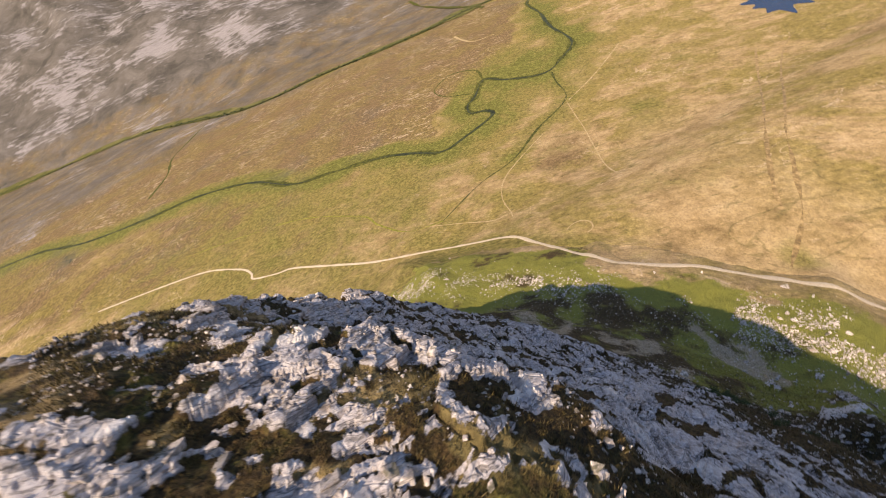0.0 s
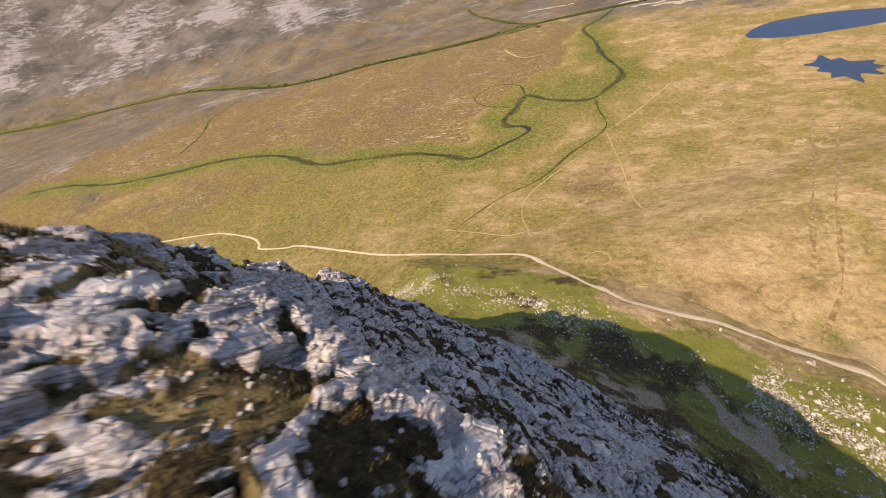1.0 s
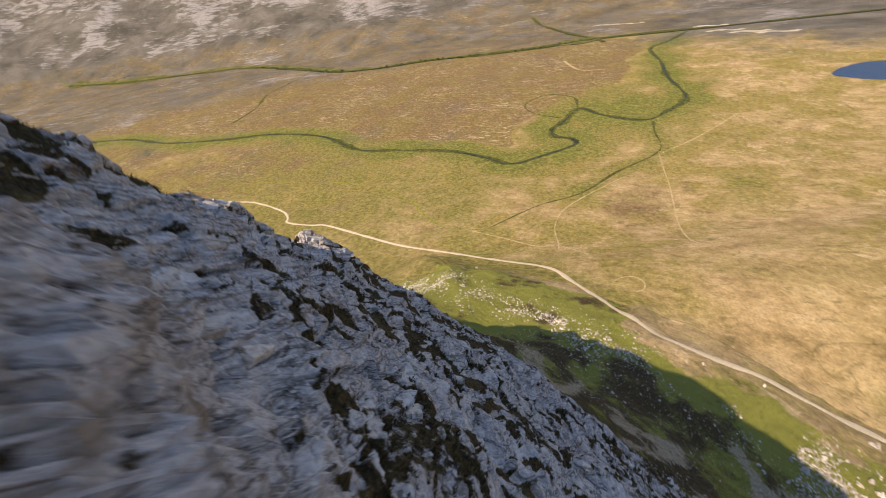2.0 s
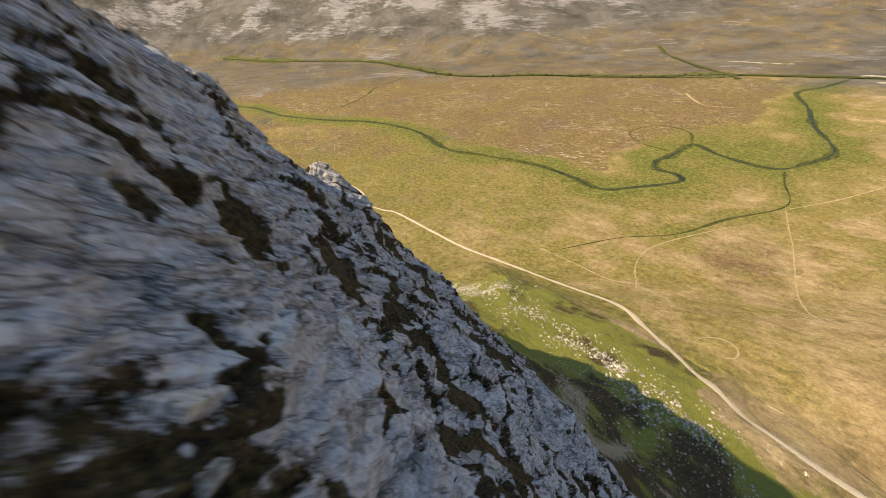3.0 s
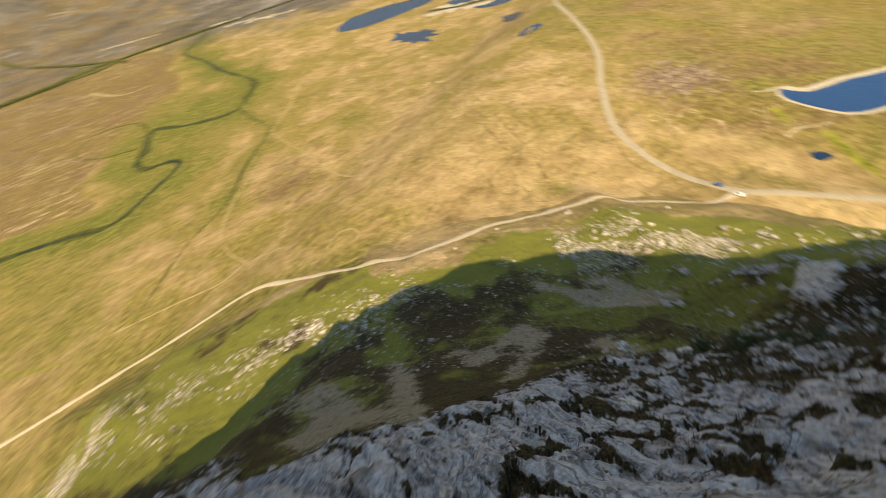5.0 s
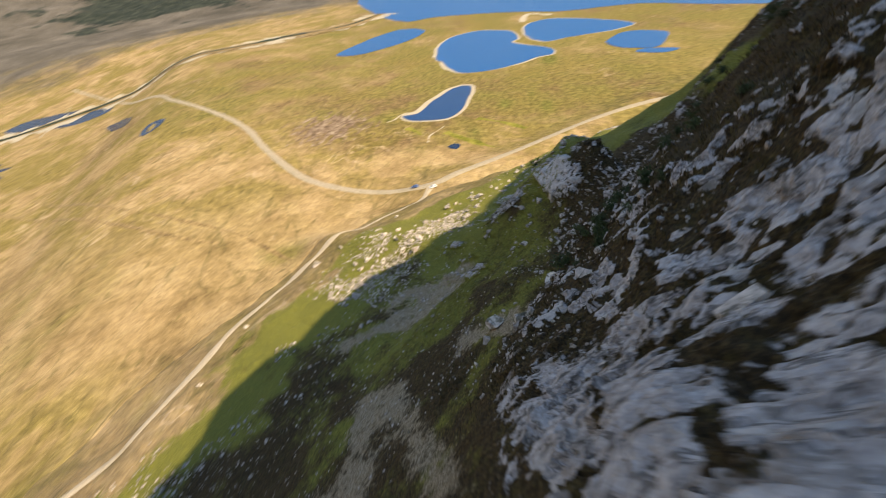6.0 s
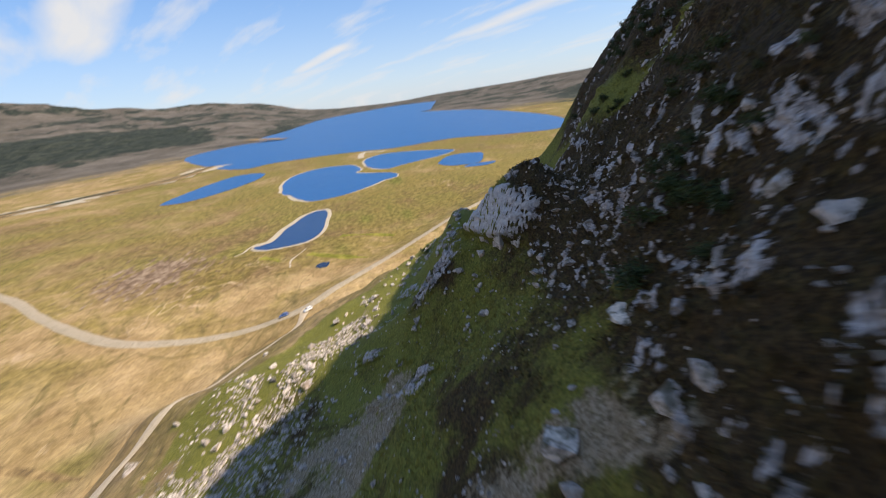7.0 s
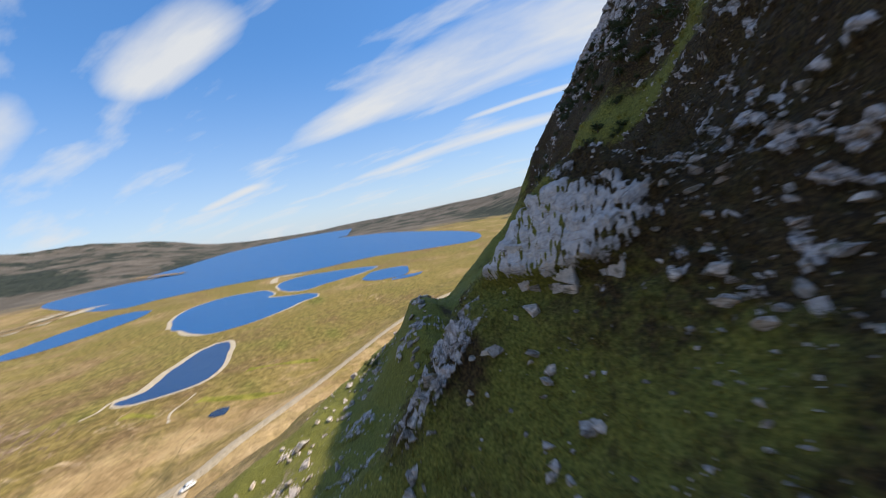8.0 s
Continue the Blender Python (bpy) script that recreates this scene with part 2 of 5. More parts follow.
def drawn_out(n, l, turn, long, thin):
    """Texture space stretched along one bearing of the land."""
    g = n.new("ShaderNodeNewGeometry")
    out = n.new("ShaderNodeCombineXYZ")
    c, k = math.cos(radians(turn)), math.sin(radians(turn))
    for i, axis in enumerate(((c * long, k * long, 0), (-k * thin, c * thin, 0), (0, 0, thin))):
        v = n.new("ShaderNodeVectorMath")
        v.operation = "DOT_PRODUCT"
        l.new(g.outputs["Position"], v.inputs[0])
        v.inputs[1].default_value = axis
        l.new(v.outputs["Value"], out.inputs[i])
    return out.outputs[0]


def rock_colour(n, l, pos):
    """Pale grey quartzite, faintly violet, with dark streaks, lichen and clean broken faces."""
    broad = noise_node(n, l, 0.28, 5, 0.6, pos)
    fine = noise_node(n, l, 2.6, 8, 0.68, pos)
    grain = noise_node(n, l, 14.0, 6, 0.7, pos)
    c = ramp(n, l, fine, [(0.30, (0.21, 0.184, 0.168)), (0.42, (0.365, 0.323, 0.302)), (0.55, (0.485, 0.437, 0.412)), (0.70, (0.68, 0.62, 0.58))])
    c = mix(n, l, spread(n, l, broad, 0.56, 0.70), c, (0.25, 0.195, 0.15))
    c = mix(n, l, calc(n, l, "MULTIPLY", spread(n, l, noise_node(n, l, 1.0, 6, 0.65, bedded(n, l, 0.30, 3.2)), 0.52, 0.64), 0.75), c, (0.15, 0.13, 0.11))
    joint = noise_node(n, l, 1.0, 5, 0.55, bedded(n, l, 0.16, 1.15))
    c = mix(n, l, calc(n, l, "MULTIPLY", spread(n, l, calc(n, l, "ABSOLUTE", calc(n, l, "SUBTRACT", joint, 0.5)), 0.022, 0.004), 0.65), c, (0.035, 0.03, 0.022))
    c = mix(n, l, calc(n, l, "MULTIPLY", spread(n, l, joint, 0.56, 0.68), 0.45), c, (0.70, 0.66, 0.61))
    c = mix(n, l, calc(n, l, "MULTIPLY", spread(n, l, grain, 0.55, 0.75), 0.35), c, (0.16, 0.155, 0.15))
    return c, fine, grain


def moor_colour(n, l, pos):
    """Straw, russet and olive bog grasses, with wet green flushes, peat, stony slopes and woods."""
    big = noise_node(n, l, 0.0045, 8, 0.66, pos, 0.2)
    mid = noise_node(n, l, 0.045, 9, 0.74, pos)
    clump = noise_node(n, l, 0.22, 8, 0.78, pos)
    fine = noise_node(n, l, 0.8, 8, 0.75, pos)
    hag = noise_node(n, l, 0.075, 7, 0.7, place(n, (1, 3.2, 1), (0, 0, 24)), 0.3)
    dry = ramp(n, l, mid, [(0.30, (0.21, 0.140, 0.062)), (0.44, (0.38, 0.260, 0.122)), (0.56, (0.50, 0.350, 0.175)), (0.72, (0.64, 0.465, 0.255))])
    russet = ramp(n, l, clump, [(0.3, (0.12, 0.077, 0.034)), (0.48, (0.205, 0.136, 0.063)), (0.62, (0.285, 0.192, 0.094)), (0.74, (0.46, 0.335, 0.20))])
    olive = ramp(n, l, clump, [(0.3, (0.13, 0.108, 0.026)), (0.5, (0.25, 0.195, 0.048)), (0.7, (0.40, 0.31, 0.10))])
    lush = ramp(n, l, clump, [(0.3, (0.125, 0.108, 0.030)), (0.5, (0.220, 0.183, 0.052)), (0.66, (0.335, 0.270, 0.086)), (0.8, (0.50, 0.39, 0.155))])
    c = mix(n, l, spread(n, l, calc(n, l, "ADD", attr(n, "heath"), calc(n, l, "MULTIPLY", calc(n, l, "SUBTRACT", big, 0.5), 1.8)), 0.28, 0.62), dry, russet)
    c = mix(n, l, calc(n, l, "MULTIPLY", calc(n, l, "MULTIPLY", spread(n, l, attr(n, "heath"), -0.25, 0.08), spread(n, l, noise_node(n, l, 0.013, 9, 0.72, pos, 0.3), 0.42, 0.57)), calc(n, l, "SUBTRACT", 0.8, calc(n, l, "MULTIPLY", spread(n, l, attr(n, "heath"), 0.35, 0.95), 0.45))), c, olive)
    c = mix(n, l, calc(n, l, "MULTIPLY", spread(n, l, hag, 0.60, 0.70), 0.55), c, (0.62, 0.46, 0.26))
    c = mix(n, l, calc(n, l, "MULTIPLY", spread(n, l, clump, 0.40, 0.28), 0.3), c, (0.15, 0.115, 0.042))
    vein = calc(n, l, "ABSOLUTE", calc(n, l, "SUBTRACT", noise_node(n, l, 0.022, 4, 0.55, pos, 0.8), 0.5))
    c = mix(n, l, calc(n, l, "MULTIPLY", calc(n, l, "MULTIPLY", spread(n, l, vein, 0.010, 0.002), spread(n, l, noise_node(n, l, 0.009, 4, 0.6, pos), 0.50, 0.60)), 0.55), c, (0.74, 0.55, 0.36))
    track = calc(n, l, "ABSOLUTE", calc(n, l, "SUBTRACT", noise_node(n, l, 0.011, 3, 0.5, pos, 1.2), 0.5))
    c = mix(n, l, calc(n, l, "MULTIPLY", spread(n, l, track, 0.008, 0.001), 0.45), c, (0.16, 0.13, 0.05))
    fleck = noise_node(n, l, 1.0, 6, 0.66, drawn_out(n, l, 12, 0.05, 0.15), 0.9)
    c = mix(n, l, calc(n, l, "MULTIPLY", spread(n, l, fleck, 0.56, 0.63), calc(n, l, "MULTIPLY", calc(n, l, "MULTIPLY", spread(n, l, attr(n, "heath"), 0.6, 1.1), spread(n, l, noise_node(n, l, 0.006, 5, 0.6, pos), 0.40, 0.58)), 0.75)), c, (0.66, 0.50, 0.33))
    c = mix(n, l, calc(n, l, "MULTIPLY", spread(n, l, fleck, 0.43, 0.34), 0.55), c, (0.15, 0.125, 0.045))
    broad = noise_node(n, l, 0.016, 7, 0.66, pos, 0.5)
    wet = spread(n, l, calc(n, l, "ADD", attr(n, "wet"), calc(n, l, "ADD", calc(n, l, "MULTIPLY", calc(n, l, "SUBTRACT", mid, 0.5), 1.1), calc(n, l, "MULTIPLY", calc(n, l, "SUBTRACT", broad, 0.5), 1.7))), 0.22, 0.90)
    c = mix(n, l, wet, c, lush)
    bog = spread(n, l, calc(n, l, "ADD", attr(n, "wet"), calc(n, l, "ADD", calc(n, l, "MULTIPLY", calc(n, l, "SUBTRACT", broad, 0.5), 1.6), calc(n, l, "MULTIPLY", calc(n, l, "SUBTRACT", mid, 0.5), 0.8))), 0.78, 1.12)
    c = mix(n, l, calc(n, l, "MULTIPLY", bog, 0.6), c, ramp(n, l, clump, [(0.32, (0.062, 0.080, 0.016)), (0.5, (0.135, 0.150, 0.030)), (0.68, (0.25, 0.25, 0.055))]))
    peat = spread(n, l, calc(n, l, "ADD", attr(n, "peat"), calc(n, l, "MULTIPLY", calc(n, l, "SUBTRACT", hag, 0.5), 2.0)), 0.45, 0.62)
    c = mix(n, l, peat, c, ramp(n, l, clump, [(0.3, (0.09, 0.06, 0.035)), (0.5, (0.25, 0.17, 0.11)), (0.68, (0.50, 0.40, 0.29))]))
    # grey of stony slopes, also laid on far land in place of haze
    slope = ramp(n, l, noise_node(n, l, 0.006, 8, 0.7, pos, 0.5), [(0.35, (0.086, 0.076, 0.060)), (0.5, (0.142, 0.124, 0.100)), (0.65, (0.208, 0.180, 0.150))])
    c = mix(n, l, spread(n, l, calc(n, l, "ADD", attr(n, "stone_and_haze"), calc(n, l, "MULTIPLY", calc(n, l, "SUBTRACT", noise_node(n, l, 0.009, 8, 0.7, pos), 0.5), 1.3)), 0.15, 0.75), c, slope)
    scar = noise_node(n, l, 1.0, 9, 0.76, drawn_out(n, l, 33, 0.013, 0.042), 0.3)
    field = noise_node(n, l, 0.0032, 5, 0.6, pos, 0.6)
    bare = calc(n, l, "ADD", calc(n, l, "MULTIPLY", attr(n, "stone_and_haze"), 0.22), calc(n, l, "ADD", calc(n, l, "MULTIPLY", calc(n, l, "SUBTRACT", field, 0.5), 0.9), calc(n, l, "SUBTRACT", scar, 0.5)))
    c = mix(n, l, calc(n, l, "MULTIPLY", spread(n, l, bare, 0.22, 0.36), spread(n, l, attr(n, "scar"), 0.15, 0.4)), c, ramp(n, l, clump, [(0.3, (0.19, 0.168, 0.155)), (0.5, (0.32, 0.287, 0.268)), (0.7, (0.50, 0.455, 0.43))]))
    # dark woods; the same bluish dark tone paints shade and haze on far hills
    c = mix(n, l, spread(n, l, calc(n, l, "ADD", attr(n, "wood_and_shade"), calc(n, l, "MULTIPLY", calc(n, l, "SUBTRACT", big, 0.5), 2.4)), 0.45, 0.6), c, ramp(n, l, noise_node(n, l, 0.03, 8, 0.75, pos), [(0.35, (0.016, 0.022, 0.018)), (0.5, (0.042, 0.050, 0.038)), (0.65, (0.090, 0.095, 0.068))]))
    speck = ramp(n, l, calc(n, l, "ADD", calc(n, l, "MULTIPLY", fine, 0.55), calc(n, l, "MULTIPLY", clump, 0.45)), [(0.34, (0.38, 0.37, 0.355)), (0.50, (0.73, 0.73, 0.73)), (0.64, (1.05, 1.04, 1.02))])
    c = mix(n, l, 1.0, c, speck, "MULTIPLY")
    return c, fine, clump


def valley_build(n, l, b):
    c, fine, clump = moor_colour(n, l, place(n))
    l.new(c, b.inputs["Base Color"])
    b.inputs["Roughness"].default_value = 0.95
    b.inputs["Specular IOR Level"].default_value = 0.08
    bump(n, l, b, calc(n, l, "ADD", fine, calc(n, l, "MULTIPLY", clump, 0.8)), 0.4, 0.22)


def mountain_build(n, l, b):
    pos = place(n)
    c, fine, grain = rock_colour(n, l, pos)
    clean = ramp(n, l, noise_node(n, l, 1.6, 7, 0.7, pos), [(0.32, (0.30, 0.27, 0.25)), (0.46, (0.54, 0.50, 0.47)), (0.68, (0.74, 0.69, 0.645))])
    c = mix(n, l, calc(n, l, "MULTIPLY", attr(n, "pale"), 0.7), c, clean)
    edge = noise_node(n, l, 1.1, 7, 0.65, pos)
    tuft = noise_node(n, l, 3.4, 6, 0.7, pos)
    cover = spread(n, l, calc(n, l, "ADD", attr(n, "moss"), calc(n, l, "MULTIPLY", calc(n, l, "SUBTRACT", edge, 0.5), 2.2)), 0.38, 0.62)
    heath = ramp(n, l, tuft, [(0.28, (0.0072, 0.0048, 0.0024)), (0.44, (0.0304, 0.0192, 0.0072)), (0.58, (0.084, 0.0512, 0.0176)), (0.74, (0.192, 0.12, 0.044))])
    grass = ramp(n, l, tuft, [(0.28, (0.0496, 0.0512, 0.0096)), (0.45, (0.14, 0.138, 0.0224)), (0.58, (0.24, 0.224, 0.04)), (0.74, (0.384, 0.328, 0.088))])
    olive = ramp(n, l, tuft, [(0.28, (0.012, 0.0112, 0.0032)), (0.44, (0.04, 0.0344, 0.0088)), (0.58, (0.1, 0.0816, 0.0208)), (0.74, (0.208, 0.16, 0.048))])
    heath = mix(n, l, calc(n, l, "MULTIPLY", spread(n, l, noise_node(n, l, 0.55, 6, 0.65, pos), 0.48, 0.62), 0.35), heath, olive)
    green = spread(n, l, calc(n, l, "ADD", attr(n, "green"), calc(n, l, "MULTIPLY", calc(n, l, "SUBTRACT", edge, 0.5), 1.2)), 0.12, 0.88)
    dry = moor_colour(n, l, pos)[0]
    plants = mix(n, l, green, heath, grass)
    plants = mix(n, l, spread(n, l, calc(n, l, "ADD", attr(n, "dry"), calc(n, l, "MULTIPLY", calc(n, l, "SUBTRACT", edge, 0.5), 0.8)), 0.35, 0.65), plants, dry)
    scree = ramp(n, l, noise_node(n, l, 3.4, 7, 0.78, pos), [(0.36, (0.072, 0.0528, 0.0224)), (0.46, (0.232, 0.176, 0.104)), (0.56, (0.392, 0.308, 0.208)), (0.68, (0.544, 0.456, 0.344))])
    drift = noise_node(n, l, 0.22, 7, 0.7, pos)
    c = mix(n, l, cover, c, plants)
    c = mix(n, l, spread(n, l, calc(n, l, "ADD", attr(n, "scree"), calc(n, l, "ADD", calc(n, l, "MULTIPLY", calc(n, l, "SUBTRACT", drift, 0.5), 2.2), calc(n, l, "MULTIPLY", calc(n, l, "SUBTRACT", edge, 0.5), 1.6))), 0.42, 0.85), c, scree)
    l.new(c, b.inputs["Base Color"])
    b.inputs["Roughness"].default_value = 0.9
    b.inputs["Specular IOR Level"].default_value = 0.25
    strata = noise_node(n, l, 1.0, 6, 0.7, bedded(n, l, 0.45, 3.0))
    crack = n.new("ShaderNodeTexVoronoi")
    crack.feature = "DISTANCE_TO_EDGE"
    crack.inputs["Scale"].default_value = 1.0
    l.new(bedded(n, l, 0.6, 1.6), crack.inputs["Vector"])
    split = spread(n, l, crack.outputs["Distance"], 0.0, 0.07)
    hard = calc(n, l, "ADD", calc(n, l, "MULTIPLY", strata, 0.9), calc(n, l, "ADD", calc(n, l, "MULTIPLY", split, 0.25), calc(n, l, "MULTIPLY", fine, 0.38)))
    softh = calc(n, l, "ADD", calc(n, l, "MULTIPLY", tuft, 1.0), calc(n, l, "MULTIPLY", grain, 0.3))
    hm = n.new("ShaderNodeMix")
    l.new(cover, hm.inputs["Factor"]); l.new(hard, hm.inputs[2]); l.new(softh, hm.inputs[3])
    bump(n, l, b, hm.outputs[0], 0.9, 0.3)


def water_build(n, l, b):
    # saturated blue base stands in for the sky reflected by the waves
    b.inputs["Base Color"].default_value = (0.014, 0.088, 0.250, 1)
    b.inputs["Roughness"].default_value = 0.36
    b.inputs["Specular IOR Level"].default_value = 0.4
    b.inputs["IOR"].default_value = 1.33
    ripple = calc(n, l, "ADD", noise_node(n, l, 0.5, 4, 0.65, place(n, (1, 0.55, 1))), calc(n, l, "MULTIPLY", noise_node(n, l, 0.05, 3, 0.5, place(n)), 1.5))
    bump(n, l, b, ripple, 0.9, 0.5)


def stream_build(n, l, b):
    l.new(ramp(n, l, noise_node(n, l, 0.11, 4, 0.6, place(n)), [(0.35, (0.016, 0.022, 0.014)), (0.65, (0.055, 0.062, 0.022))]), b.inputs["Base Color"])
    b.inputs["Roughness"].default_value = 0.5
    b.inputs["Specular IOR Level"].default_value = 0.04
    bump(n, l, b, noise_node(n, l, 0.6, 3, 0.6, place(n)), 0.2, 0.1)


def gravel_build(n, l, b):
    pos = place(n)
    c = ramp(n, l, noise_node(n, l, 1.4, 8, 0.75, pos), [(0.3, (0.32, 0.24, 0.148)), (0.5, (0.488, 0.388, 0.26)), (0.7, (0.616, 0.52, 0.384))])
    c = mix(n, l, calc(n, l, "MULTIPLY", spread(n, l, noise_node(n, l, 0.14, 5, 0.6, pos), 0.55, 0.72), 0.5), c, (0.368, 0.288, 0.176))
    l.new(c, b.inputs["Base Color"])
    b.inputs["Roughness"].default_value = 0.95
    bump(n, l, b, noise_node(n, l, 5.0, 6, 0.7, pos), 0.5, 0.08)


def sand_build(n, l, b):
    pos = place(n)
    l.new(ramp(n, l, noise_node(n, l, 0.5, 8, 0.7, pos), [(0.3, (0.257, 0.203, 0.133)), (0.5, (0.406, 0.343, 0.242)), (0.72, (0.515, 0.452, 0.343))]), b.inputs["Base Color"])
    b.inputs["Roughness"].default_value = 0.95
    bump(n, l, b, noise_node(n, l, 2.0, 6, 0.7, pos), 0.4, 0.15)


def boulder_build(n, l, b):
    info = n.new("ShaderNodeObjectInfo")
    pos = place(n)
    c, fine, grain = rock_colour(n, l, pos)
    geo = n.new("ShaderNodeNewGeometry")
    chance = calc(n, l, "FRACT", calc(n, l, "ADD", info.outputs["Random"], geo.outputs["Random Per Island"]))
    tone = ramp(n, l, chance, [(0.0, (0.72, 0.68, 0.61)), (0.5, (1.08, 1.02, 0.93)), (1.0, (1.42, 1.35, 1.22))])
    c = mix(n, l, 1.0, c, tone, "MULTIPLY")
    c = mix(n, l, calc(n, l, "MULTIPLY", spread(n, l, noise_node(n, l, 0.9, 6, 0.65, pos), 0.52, 0.62), 0.7), c, (0.07, 0.065, 0.022))
    l.new(c, b.inputs["Base Color"])
    b.inputs["Roughness"].default_value = 0.88
    bump(n, l, b, calc(n, l, "ADD", fine, grain), 0.6, 0.15)


def slab_build(n, l, b):
    pos = place(n)
    c, fine, grain = rock_colour(n, l, pos)
    c = mix(n, l, 0.68, c, ramp(n, l, noise_node(n, l, 1.6, 7, 0.7, pos), [(0.32, (0.30, 0.27, 0.24)), (0.46, (0.56, 0.52, 0.475)), (0.68, (0.76, 0.71, 0.65))]))
    c = mix(n, l, calc(n, l, "MULTIPLY", spread(n, l, noise_node(n, l, 0.7, 6, 0.65, pos), 0.60, 0.68), 0.7), c, (0.06, 0.05, 0.018))
    l.new(c, b.inputs["Base Color"])
    b.inputs["Roughness"].default_value = 0.88
    bump(n, l, b, calc(n, l, "ADD", fine, grain), 0.6, 0.15)


M_SLAB = shade("clean_quartzite", slab_build)
M_HILL = shade("rock_and_heath", mountain_build)
M_VALLEY = shade("moor_grass", valley_build)
M_WATER = shade("loch_water", water_build)
def peat_water_build(n, l, b):
    b.inputs["Base Color"].default_value = (0.004, 0.016, 0.048, 1)
    b.inputs["Roughness"].default_value = 0.22
    b.inputs["Specular IOR Level"].default_value = 0.3
    bump(n, l, b, noise_node(n, l, 0.5, 4, 0.65, place(n)), 0.6, 0.3)


M_DARK = shade("peat_water", peat_water_build)
def lochan_build(n, l, b):
    # darker blue base, again painted in place of reflected sky
    b.inputs["Base Color"].default_value = (0.012, 0.046, 0.135, 1)
    b.inputs["Roughness"].default_value = 0.3
    b.inputs["Specular IOR Level"].default_value = 0.4
    b.inputs["IOR"].default_value = 1.33
    bump(n, l, b, noise_node(n, l, 0.5, 4, 0.65, place(n, (1, 0.55, 1))), 0.8, 0.4)


M_LOCHAN = shade("lochan_water", lochan_build)
M_STREAM = shade("stream_water", stream_build)
M_GRAVEL = shade("pale_gravel", gravel_build)


def road_build(n, l, b):
    pos = place(n)
    c = ramp(n, l, noise_node(n, l, 1.1, 8, 0.75, pos), [(0.3, (0.187, 0.148, 0.0936)), (0.5, (0.328, 0.269, 0.183)), (0.7, (0.452, 0.39, 0.289))])
    c = mix(n, l, calc(n, l, "MULTIPLY", spread(n, l, noise_node(n, l, 0.2, 5, 0.6, pos), 0.5, 0.7), 0.5), c, (0.234, 0.195, 0.117))
    l.new(c, b.inputs["Base Color"])
    b.inputs["Roughness"].default_value = 0.95
    bump(n, l, b, noise_node(n, l, 5.0, 6, 0.7, pos), 0.5, 0.08)


M_ROAD = shade("worn_gravel", road_build)
M_SAND = shade("shore_sand", sand_build)
M_ROCK = shade("quartzite", boulder_build)


def peat_build(n, l, b):
    l.new(ramp(n, l, noise_node(n, l, 0.35, 7, 0.7, place(n)), [(0.35, (0.225, 0.158, 0.0638)), (0.5, (0.345, 0.247, 0.112)), (0.65, (0.45, 0.345, 0.188))]), b.inputs["Base Color"])
    b.inputs["Roughness"].default_value = 0.95


M_PEAT = shade("trodden_turf", peat_build)


def rut_build(n, l, b):
    l.new(ramp(n, l, noise_node(n, l, 0.25, 7, 0.75, place(n)), [(0.36, (0.11, 0.07, 0.026)), (0.5, (0.22, 0.145, 0.055)), (0.65, (0.42, 0.29, 0.125))]), b.inputs["Base Color"])
    b.inputs["Roughness"].default_value = 0.95


M_RUT = shade("bare_peat", rut_build)


def bank_build(n, l, b):
    pos = place(n)
    c = ramp(n, l, noise_node(n, l, 0.20, 7, 0.75, pos), [(0.34, (0.0225, 0.027, 0.0075)), (0.48, (0.06, 0.0622, 0.015)), (0.60, (0.112, 0.106, 0.0255)), (0.72, (0.21, 0.18, 0.051))])
    l.new(c, b.inputs["Base Color"])
    b.inputs["Roughness"].default_value = 0.95
    b.inputs["Specular IOR Level"].default_value = 0.08
    bump(n, l, b, noise_node(n, l, 0.7, 6, 0.75, pos), 0.5, 0.4)


def flush_build(n, l, b):
    pos = place(n)
    c = ramp(n, l, noise_node(n, l, 0.12, 9, 0.78, pos), [(0.32, (0.07, 0.07, 0.0126)), (0.46, (0.154, 0.147, 0.0252)), (0.58, (0.252, 0.224, 0.0455)), (0.72, (0.364, 0.301, 0.084))])
    l.new(c, b.inputs["Base Color"])
    b.inputs["Roughness"].default_value = 0.95
    b.inputs["Specular IOR Level"].default_value = 0.08


M_BANK = shade("dark_rushes", bank_build)
M_FLUSH = shade("bright_bog_grass", flush_build)


def meadow_build(n, l, b):
    c = ramp(n, l, noise_node(n, l, 0.02, 8, 0.72, place(n)), [(0.34, (0.058, 0.060, 0.017)), (0.5, (0.105, 0.100, 0.030)), (0.66, (0.18, 0.145, 0.055))])
    l.new(c, b.inputs["Base Color"])
    b.inputs["Roughness"].default_value = 0.95
    b.inputs["Specular IOR Level"].default_value = 0.08


M_MEADOW = shade("wet_meadow", meadow_build)


